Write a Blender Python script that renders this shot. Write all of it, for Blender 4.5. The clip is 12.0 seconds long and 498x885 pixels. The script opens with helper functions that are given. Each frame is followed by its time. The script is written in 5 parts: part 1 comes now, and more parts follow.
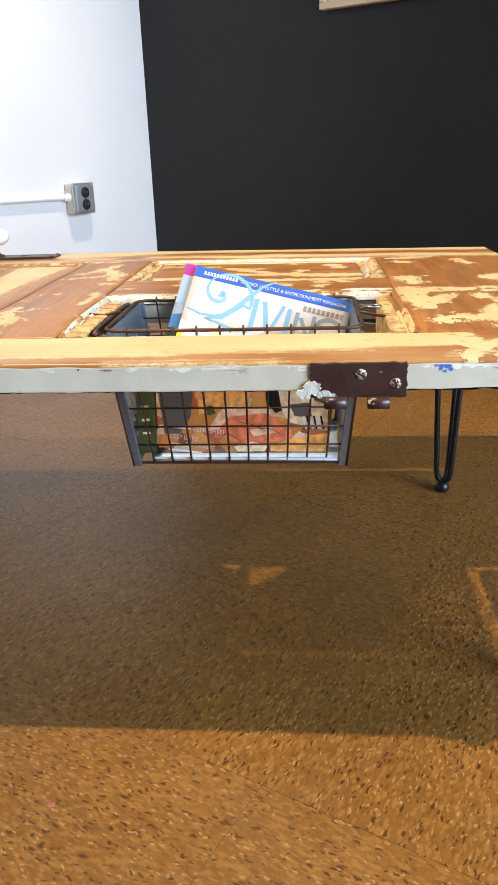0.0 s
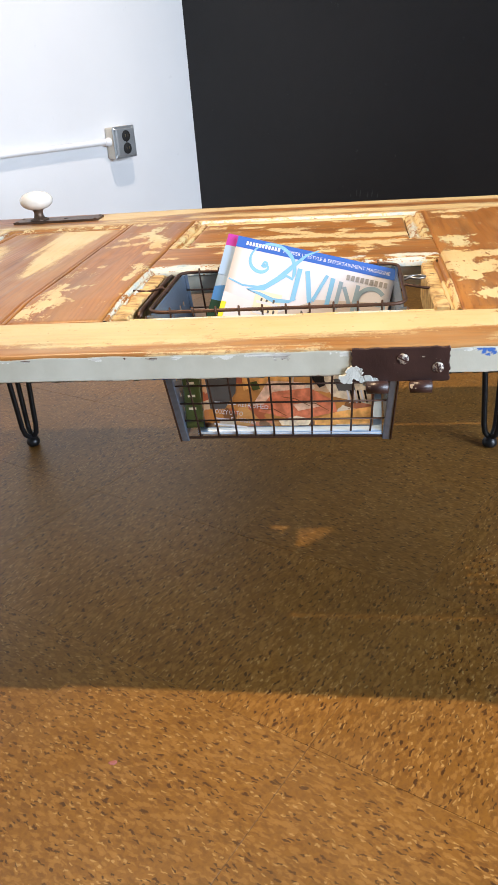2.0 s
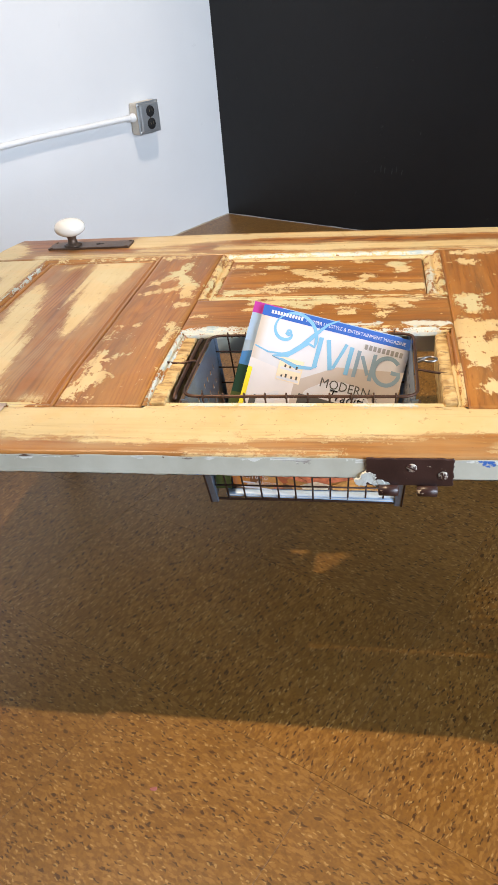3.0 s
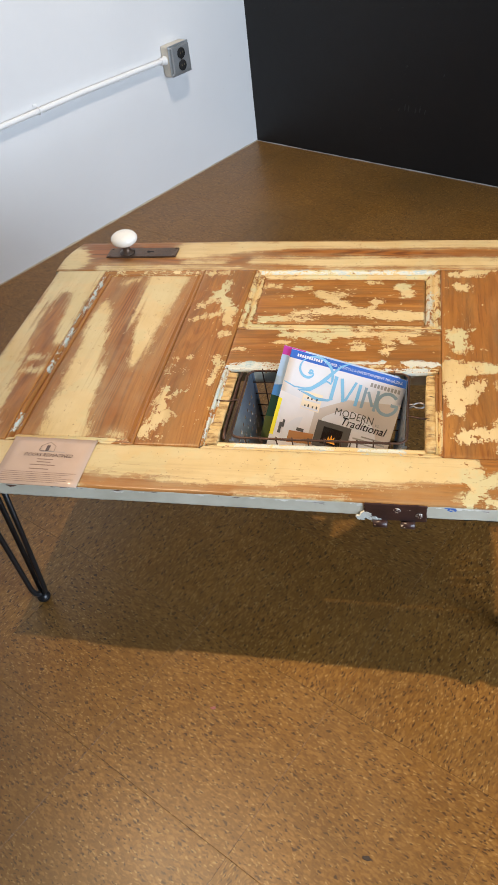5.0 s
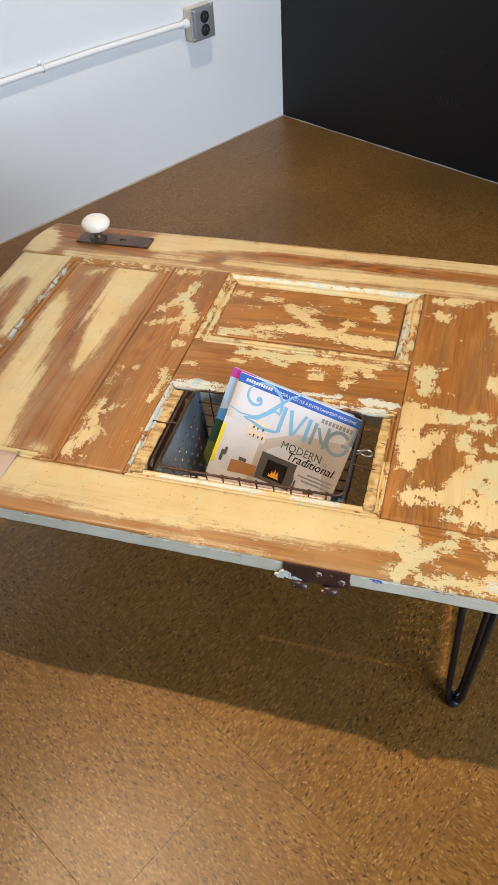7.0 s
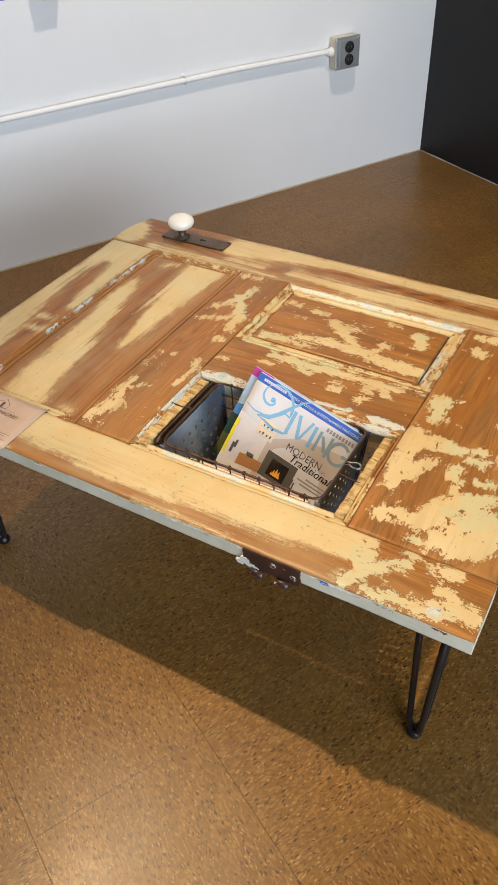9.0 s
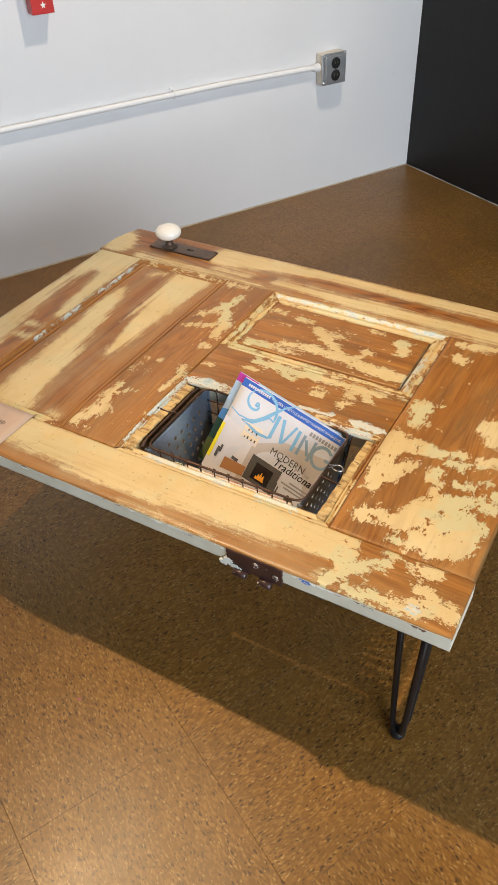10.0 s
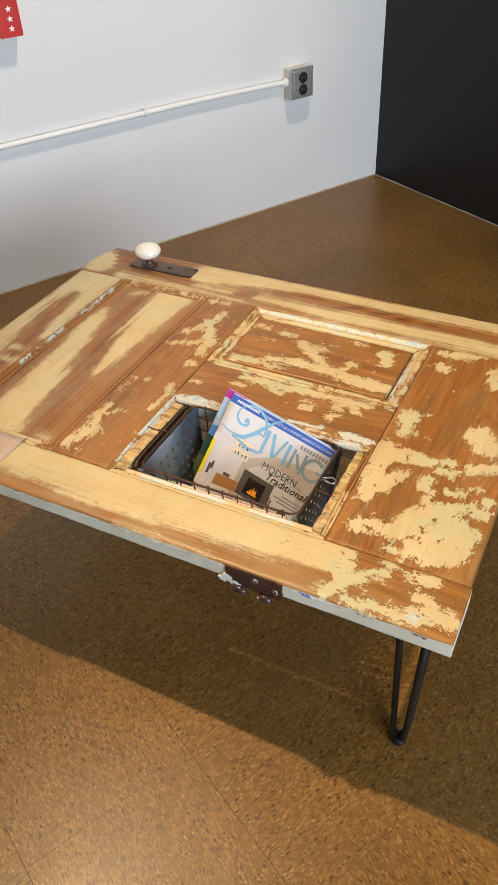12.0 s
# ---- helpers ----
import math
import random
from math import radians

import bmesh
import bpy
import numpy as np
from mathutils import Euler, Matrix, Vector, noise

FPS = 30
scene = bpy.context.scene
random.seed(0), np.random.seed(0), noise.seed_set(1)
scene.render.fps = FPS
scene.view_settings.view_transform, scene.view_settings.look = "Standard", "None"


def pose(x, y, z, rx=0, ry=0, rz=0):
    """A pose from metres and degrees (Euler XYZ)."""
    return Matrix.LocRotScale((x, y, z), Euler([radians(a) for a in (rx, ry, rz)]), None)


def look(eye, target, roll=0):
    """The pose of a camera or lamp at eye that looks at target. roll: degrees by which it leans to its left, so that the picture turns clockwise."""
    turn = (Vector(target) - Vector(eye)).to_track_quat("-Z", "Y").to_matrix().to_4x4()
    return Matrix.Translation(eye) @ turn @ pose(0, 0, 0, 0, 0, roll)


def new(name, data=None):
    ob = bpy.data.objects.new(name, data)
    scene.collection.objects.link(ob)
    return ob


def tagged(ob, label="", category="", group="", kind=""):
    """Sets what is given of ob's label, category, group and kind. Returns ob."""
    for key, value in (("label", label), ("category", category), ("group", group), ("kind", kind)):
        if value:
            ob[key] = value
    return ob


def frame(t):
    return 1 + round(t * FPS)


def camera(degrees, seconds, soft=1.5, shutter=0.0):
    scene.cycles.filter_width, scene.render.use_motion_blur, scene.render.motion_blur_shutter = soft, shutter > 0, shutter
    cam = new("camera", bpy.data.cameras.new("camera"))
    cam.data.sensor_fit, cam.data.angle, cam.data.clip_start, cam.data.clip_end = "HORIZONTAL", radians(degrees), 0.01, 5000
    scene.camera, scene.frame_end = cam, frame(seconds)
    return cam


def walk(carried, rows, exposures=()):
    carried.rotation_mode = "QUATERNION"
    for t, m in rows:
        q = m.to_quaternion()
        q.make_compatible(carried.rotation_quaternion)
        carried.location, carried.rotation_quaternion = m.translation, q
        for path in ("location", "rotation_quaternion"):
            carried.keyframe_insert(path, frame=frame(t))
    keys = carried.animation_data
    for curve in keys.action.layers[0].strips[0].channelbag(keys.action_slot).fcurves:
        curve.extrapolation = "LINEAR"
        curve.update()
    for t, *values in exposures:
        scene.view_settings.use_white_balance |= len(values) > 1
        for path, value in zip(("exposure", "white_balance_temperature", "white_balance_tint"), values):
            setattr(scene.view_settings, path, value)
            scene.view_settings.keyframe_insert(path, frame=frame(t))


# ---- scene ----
cam = camera(36.5, 12.0, soft=0.85)
PATH = [
    (0, (0.012, 0.028, 0.602), (-0.146, 1.887, -0.12), -2.0),
    (0.5, (0.011, 0.026, 0.606), (-0.163, 1.882, -0.119), -2.5),
    (1, (0.013, 0.025, 0.612), (-0.178, 1.877, -0.117), -3.0),
    (1.5, (0.013, 0.032, 0.621), (-0.241, 1.861, -0.147), -4.1),
    (2, (0.019, 0.035, 0.655), (-0.269, 1.807, -0.227), -4.7),
    (2.5, (0.02, 0.036, 0.693), (-0.293, 1.766, -0.259), -4.9),
    (3, (0.027, 0.04, 0.85), (-0.314, 1.712, -0.194), -5.4),
    (3.2, (0.036, 0.031, 0.934), (-0.308, 1.68, -0.143), -5.6),
    (4.8, (0.054, -0.059, 1.228), (-0.306, 1.388, -0.105), -7.9),
    (5, (0.067, -0.056, 1.228), (-0.336, 1.386, -0.098), -8.2),
    (5.5, (0.108, -0.064, 1.231), (-0.356, 1.362, -0.093), -7.6),
    (6, (0.14, -0.059, 1.227), (-0.361, 1.353, -0.098), -6.5),
    (6.5, (0.162, 0.009, 1.216), (-0.333, 1.388, -0.146), -5.9),
    (7, (0.176, 0.122, 1.225), (-0.285, 1.484, -0.164), -4.4),
    (7.5, (0.211, 0.161, 1.232), (-0.277, 1.499, -0.172), -4.6),
    (7.7, (0.238, 0.158, 1.235), (-0.371, 1.473, -0.144), -5.1),
    (9.3, (0.404, 0.12, 1.221), (-0.389, 1.404, -0.092), -2.8),
    (9.5, (0.407, 0.115, 1.224), (-0.377, 1.414, -0.079), -2.5),
    (10, (0.414, 0.113, 1.222), (-0.368, 1.417, -0.077), -2.5),
    (10.5, (0.413, 0.108, 1.222), (-0.377, 1.408, -0.077), -2.7),
    (11, (0.414, 0.103, 1.223), (-0.379, 1.402, -0.074), -2.8),
    (11.5, (0.414, 0.095, 1.226), (-0.368, 1.413, -0.059), -2.8),
    (12, (0.393, 0.099, 1.238), (-0.34, 1.448, -0.044), -3.2),
]
walk(cam, [(t, look(eye, target, roll)) for t, eye, target, roll in PATH], [(0, 0.40, 6550, 14), (2.5, 0.24, 6500, 14), (3.2, 0.11, 6500, 13), (5.0, -0.06, 6450, 12), (7.5, -0.15, 6500, 12), (9.5, -0.20, 7000, 13), (12, -0.20, 7050, 13)])

# ---- world, lamps, exposure ----
TH = radians(60.6)
U = Vector((math.cos(TH), math.sin(TH), 0))       # along the white wall, into the corner
V = Vector((math.sin(TH), -math.cos(TH), 0))      # along the black wall, out of the corner
CORNER = Vector((-0.622, 3.256, 0))


def room(a, b, z):
    """A place by metres from the corner along the white wall (a), along the black wall (b) and up."""
    return CORNER - U * a + V * b + Vector((0, 0, z))


world = bpy.data.worlds.new("world")
scene.world = world
world.use_nodes = True
sky = world.node_tree.nodes.new("ShaderNodeTexSky")
sky.sky_type, sky.sun_disc = "NISHITA", False
sky.sun_elevation, sky.sun_rotation = radians(40), radians(20)
world.node_tree.links.new(sky.outputs[0], world.node_tree.nodes["Background"].inputs[0])
world.node_tree.nodes["Background"].inputs[1].default_value = 0.09


def lamp(name, kind, place, target, watts, colour, **settings):
    data = bpy.data.lights.new(name, kind)
    data.energy, data.color = watts, colour
    if kind == "AREA":
        data.shape, data.size, data.size_y = "RECTANGLE", settings["size"], settings["size_y"]
    else:
        data.shadow_soft_size = settings["radius"]
        if kind == "SPOT":
            data.spot_size, data.spot_blend = radians(settings["cone"]), settings["blend"]
    ob = new(name, data)
    ob.matrix_world = look(place, target)
    return ob


WARM = (1.0, 0.76, 0.48)
COOL = (0.69, 0.84, 1.0)
LAMP_A = (-0.95, 0.81, 2.8)
lamp("track_lamp", "SPOT", LAMP_A, (1.0, 0.85, 0), 375, WARM, radius=0.028, cone=72, blend=1.0)
lamp("track_lamp", "SPOT", room(0.85, 1.2, 2.85), room(1.15, 0.10, 0.45), 170, (1.0, 0.88, 0.74), radius=0.07, cone=68, blend=1.0)
lamp("window_light", "AREA", room(1.9, 5.38, 1.35), room(1.2, 0, 0.75), 245, COOL, size=2.5, size_y=1.65)


# ---- materials ----
class Nodes:
    """Short ways to write a node material."""

    def __init__(self, name):
        self.material = bpy.data.materials.new(name)
        self.material.use_nodes = True
        self.tree = self.material.node_tree
        self.shader = self.tree.nodes["Principled BSDF"]

    def node(self, kind, inputs=(), **settings):
        n = self.tree.nodes.new("ShaderNode" + kind)
        for key, value in settings.items():
            setattr(n, key, value)
        for key, value in dict(inputs).items():
            self.put(n.inputs[key], value)
        return n

    def put(self, socket, value):
        if isinstance(value, bpy.types.NodeSocket):
            self.tree.links.new(value, socket)
        else:
            socket.default_value = value

    def coords(self, scale=(1, 1, 1), turn=0.0, kind="Object"):
        c = self.node("TexCoord").outputs[kind]
        return self.node("Mapping", {"Vector": c, "Scale": scale, "Rotation": (0, 0, turn)}).outputs[0]

    def noise(self, vector, scale, detail=4.0, rough=0.55, warp=0.0):
        return self.node("TexNoise", {"Vector": vector, "Scale": scale, "Detail": detail, "Roughness": rough, "Distortion": warp}).outputs[0]

    def math(self, what, a, b=0.0, c=0.0):
        n = self.node("Math", operation=what)
        for i, value in enumerate((a, b, c)):
            self.put(n.inputs[i], value)
        return n.outputs[0]

    def ramp(self, value, low, high, a=0.0, b=1.0):
        return self.node("MapRange", {0: value, 1: low, 2: high, 3: a, 4: b}).outputs[0]

    def mix(self, factor, a, b, blend="MIX"):
        n = self.node("Mix", data_type="RGBA", blend_type=blend)
        self.put(n.inputs[0], factor)
        for i, value in ((6, a), (7, b)):
            self.put(n.inputs[i], (*value, 1) if isinstance(value, tuple) and len(value) == 3 else value)
        return n.outputs[2]

    def attr(self, name):
        return self.node("Attribute", attribute_name=name).outputs["Fac"]

    def bump(self, height, strength, distance=0.001, under=None):
        inputs = {"Height": height, "Strength": strength, "Distance": distance}
        if under is not None:
            inputs["Normal"] = under
        return self.node("Bump", inputs).outputs[0]

    def done(self, colour=None, rough=None, metal=None, normal=None, **more):
        for key, value in (("Base Color", colour), ("Roughness", rough), ("Metallic", metal), ("Normal", normal)):
            if value is not None:
                self.put(self.shader.inputs[key], (*value, 1) if isinstance(value, tuple) and len(value) == 3 else value)
        for key, value in more.items():
            self.put(self.shader.inputs[key.replace("_", " ")], value)
        return self.material


def plain(name, colour, rough=0.5, metal=0.0, vary=0.12, scale=30.0, relief=0.15, **more):
    """A surface of one colour with mottling at two scales and fine relief."""
    n = Nodes(name)
    c = n.coords()
    big, small = n.noise(c, scale * 0.15, 3), n.noise(c, scale * 4, 5)
    f = n.math("ADD", n.math("MULTIPLY", big, 0.6), n.math("MULTIPLY", small, 0.4))
    dark = tuple(x * (1 - vary) for x in colour)
    light = tuple(min(1, x * (1 + vary)) for x in colour)
    col = n.mix(n.ramp(f, 0.3, 0.7), dark, light)
    return n.done(col, n.ramp(small, 0.3, 0.7, rough * 0.85, min(1, rough * 1.15)), metal, n.bump(small, relief, 0.0008), **more)


def painted_wood(name, along_x):
    """Old fir with worn cream paint; the attributes paint, old and stain say where the layers lie."""
    n = Nodes(name)
    stretch = (0.09, 1, 1) if along_x else (1, 0.09, 1)
    fine = (0.03, 1, 1) if along_x else (1, 0.03, 1)
    c, cs, cf = n.coords(), n.coords(stretch), n.coords(fine)
    streak, fibre = n.noise(cs, 28, 5, 0.6, 0.6), n.noise(cf, 170, 4, 0.6)
    blot = n.noise(c, 9, 4)
    # growth rings show as bands along the board
    ring = n.math("SINE", n.math("MULTIPLY", n.noise(cs, 9, 2, 0.4, 0.3), 210.0))
    f = n.math("ADD", n.math("MULTIPLY", streak, 0.68), n.math("MULTIPLY", fibre, 0.45))
    wood = n.mix(n.ramp(f, 0.34, 0.74), (0.23, 0.080, 0.016), (0.45, 0.198, 0.047))
    wood = n.mix(n.math("MULTIPLY", n.ramp(ring, 0.0, 0.9), n.ramp(blot, 0.35, 0.65, 0.16, 0.52)), wood, (0.175, 0.050, 0.012))
    wood = n.mix(n.math("MULTIPLY", n.ramp(n.math("ADD", n.math("MULTIPLY", blot, 0.5), n.math("MULTIPLY", n.noise(cf, 40, 6, 0.7), 0.5)), 0.48, 0.64), 0.22), wood, (0.52, 0.34, 0.15))
    pore = n.noise(cf, 300, 4, 0.7)
    wood = n.mix(n.ramp(pore, 0.54, 0.68, 0, 0.62), wood, (0.13, 0.045, 0.013))
    wood = n.mix(n.ramp(n.noise(n.coords((0.3, 1, 1) if along_x else (1, 0.3, 1)), 16, 6, 0.65), 0.46, 0.64, 0, 0.38), wood, (0.22, 0.10, 0.026))
    wood = n.mix(n.ramp(n.noise(n.coords((0.22, 1, 1) if along_x else (1, 0.22, 1)), 26, 7, 0.7, 0.4), 0.47, 0.66, 0, 0.6), wood, (0.17, 0.092, 0.036))
    wood = n.mix(n.ramp(n.noise(cs, 11, 6, 0.65), 0.52, 0.68, 0, 0.45), wood, (0.43, 0.225, 0.075))
    stain = n.attr("stain")
    wood = n.mix(n.ramp(n.math("ADD", stain, n.math("MULTIPLY", n.math("SUBTRACT", streak, 0.5), 1.2)), 0.35, 0.75, 0, 0.8), wood, n.mix(n.ramp(ring, -0.5, 0.8), (0.29, 0.090, 0.014), (0.12, 0.032, 0.008)))
    # paint breaks in ragged flakes, and wears thin along the fibres
    flake = n.math("ADD", n.math("MULTIPLY", n.noise(c, 34, 8, 0.7, 0.3), 0.40), n.math("ADD", n.math("MULTIPLY", n.noise(n.coords((0.45, 1, 1) if along_x else (1, 0.45, 1)), 120, 8, 0.75), 0.40), n.math("MULTIPLY", n.noise(c, 300, 4, 0.6), 0.20)))
    brush = n.noise(cf, 75, 7, 0.7)
    edge = n.math("ADD", n.math("MULTIPLY", n.math("SUBTRACT", flake, 0.5), 3.4), n.math("MULTIPLY", n.math("SUBTRACT", brush, 0.5), 0.75))
    level = n.math("ADD", n.attr("paint"), edge)
    soft = n.attr("thin")
    pits = n.noise(n.coords((0.5, 1, 1) if along_x else (1, 0.5, 1)), 95, 5, 0.65)
    level = n.math("SUBTRACT", level, n.ramp(pits, 0.63, 0.67, 0, 0.9))
    level = n.math("ADD", level, n.math("MULTIPLY", n.ramp(pits, 0.36, 0.32), n.ramp(n.attr("paint"), -0.1, 0.3, 0.0, 0.9)))
    hard_mask = n.ramp(level, 0.485, 0.52)
    soft_mask = n.ramp(n.math("ADD", n.attr("paint"), n.math("MULTIPLY", n.math("SUBTRACT", n.math("ADD", n.math("MULTIPLY", brush, 0.7), n.math("MULTIPLY", fibre, 0.3)), 0.5), 2.4)), 0.36, 0.66)
    mask = n.node("Mix", {0: soft, 2: hard_mask, 3: soft_mask}).outputs[0]
    # a grey smear of ground-off paint lies along the brushed margins
    smear = n.ramp(n.math("ADD", n.attr("paint"), n.math("MULTIPLY", n.math("SUBTRACT", n.noise(cf, 30, 6, 0.65), 0.5), 2.6)), -0.25, 0.5)
    wood = n.mix(n.math("MULTIPLY", n.math("MULTIPLY", smear, soft), n.ramp(n.noise(c, 12, 3), 0.4, 0.62, 0.15, 0.85)), wood, (0.40, 0.29, 0.155))
    cream = n.mix(n.ramp(blot, 0.35, 0.7), (0.60, 0.44, 0.205), (0.68, 0.545, 0.305))
    cream = n.mix(n.ramp(n.noise(cs, 22, 6, 0.65), 0.5, 0.68, 0, 0.6), cream, (0.50, 0.36, 0.18))
    cream = n.mix(n.ramp(n.noise(cf, 60, 6, 0.7), 0.55, 0.72, 0, 0.55), cream, (0.46, 0.32, 0.16))
    cream = n.mix(n.ramp(fibre, 0.62, 0.8, 0, 0.3), cream, (0.55, 0.44, 0.25))
    cream = n.mix(n.math("MULTIPLY", n.ramp(n.noise(c, 11, 5, 0.6), 0.5, 0.56, 0, 0.75), n.math("SUBTRACT", 1.0, soft)), cream, (0.54, 0.51, 0.30))
    col = n.mix(mask, wood, cream)
    old = n.math("ADD", n.attr("old"), n.math("MULTIPLY", edge, 0.9))
    old_mask = n.ramp(old, 0.48, 0.53)
    pale = n.mix(n.ramp(flake, 0.50, 0.60), (0.60, 0.60, 0.52), (0.33, 0.45, 0.50))
    col = n.mix(old_mask, col, pale)
    speck = n.noise(c, 210, 2)
    col = n.mix(n.ramp(speck, 0.70, 0.74, 0, 0.6), col, (0.16, 0.08, 0.04))
    top = n.math("MAXIMUM", mask, old_mask)
    rough = n.math("ADD", n.ramp(top, 0, 1, 0.36, 0.44), n.ramp(fibre, 0.3, 0.7, -0.05, 0.08))
    relief = n.bump(fibre, 0.25, 0.0005)
    relief = n.bump(n.math("ADD", top, n.math("MULTIPLY", flake, 0.3)), 0.7, 0.0009, relief)
    return n.done(col, rough, 0.0, relief, Coat_Weight=0.08, Coat_Roughness=0.35, Specular_IOR_Level=0.32)


WOOD_X = painted_wood("worn_paint_on_fir_lengthwise", True)
WOOD_Y = painted_wood("worn_paint_on_fir_crosswise", False)


def edge_paint():
    n = Nodes("chalky_grey_green_edge_paint")
    c, cs = n.coords(), n.coords((0.12, 1, 1))
    a, b = n.noise(c, 14, 5, 0.6), n.noise(cs, 90, 5, 0.6)
    col = n.mix(n.ramp(a, 0.35, 0.7), (0.56, 0.53, 0.42), (0.68, 0.655, 0.54))
    col = n.mix(n.ramp(b, 0.64, 0.74, 0, 0.5), col, (0.74, 0.74, 0.67))
    chip = n.math("ADD", n.noise(c, 60, 5, 0.6), n.math("MULTIPLY", n.attr("rim"), 0.225))
    col = n.mix(n.ramp(chip, 0.72, 0.75), col, n.mix(n.ramp(b, 0.45, 0.6), (0.85, 0.83, 0.74), (0.12, 0.055, 0.03)))
    col = n.mix(n.ramp(n.math("ADD", n.noise(c, 17, 5, 0.65), n.math("MULTIPLY", n.attr("rim"), 0.10)), 0.70, 0.72), col, (0.05, 0.16, 0.5))
    return n.done(col, 0.5, 0.0, n.bump(chip, 0.5, 0.0008))


EDGE = edge_paint()
IRON = plain("black_painted_steel", (0.009, 0.009, 0.010), 0.34, 0.0, 0.3, 60, 0.12, Specular_IOR_Level=0.35)
RUST = plain("rusty_brown_wire", (0.085, 0.045, 0.03), 0.5, 0.6, 0.5, 90, 0.3)
ZINC = plain("bluish_galvanised_sheet", (0.19, 0.245, 0.32), 0.34, 0.75, 0.35, 40, 0.2)
PORCELAIN = plain("white_porcelain", (0.80, 0.77, 0.70), 0.13, 0.0, 0.05, 40, 0.03, Coat_Weight=0.5)
PLATE = plain("dark_brown_lock_plate", (0.12, 0.075, 0.05), 0.42, 0.4, 0.65, 60, 0.5)


def hinge_paint():
    n = Nodes("chipped_maroon_hinge_paint")
    c = n.coords()
    chip = n.noise(c, 110, 5, 0.65)
    col = n.mix(n.ramp(n.noise(c, 25, 4), 0.35, 0.7), (0.030, 0.014, 0.012), (0.062, 0.029, 0.024))
    col = n.mix(n.ramp(chip, 0.66, 0.68), col, (0.55, 0.47, 0.37))
    return n.done(col, 0.35, 0.0, n.bump(chip, 0.5, 0.001))


HINGE = hinge_paint()


def wall_paint(name, a, b, rough, relief, gloss=0.5):
    n = Nodes(name)
    c = n.coords()
    big, orange_peel, scuff = n.noise(c, 1.6, 4), n.noise(c, 120, 4), n.noise(c, 22, 5, 0.65)
    col = n.mix(n.ramp(big, 0.3, 0.7), a, b)
    col = n.mix(n.ramp(scuff, 0.68, 0.76, 0, 0.3), col, tuple(0.6 * x + 0.12 for x in a))
    h = n.math("ADD", n.math("MULTIPLY", orange_peel, 0.5), n.math("MULTIPLY", n.noise(c, 9, 3), 1.5))
    return n.done(col, n.ramp(scuff, 0.3, 0.7, rough * 0.9, rough * 1.1), 0.0, n.bump(h, relief, 0.002), Specular_IOR_Level=gloss)


WHITE_WALL = wall_paint("white_wall_paint", (0.70, 0.70, 0.70), (0.75, 0.75, 0.745), 0.5, 0.35)
BLACK_WALL = wall_paint("black_wall_paint", (0.0056, 0.0050, 0.0052), (0.0088, 0.0078, 0.0076), 0.5, 0.25, 0.37)

# for the added walls out of view; kept dark to hold down bounced light
GREY_WALL = wall_paint("unseen_wall_grey", (0.16, 0.152, 0.145), (0.20, 0.19, 0.182), 0.6, 0.3)


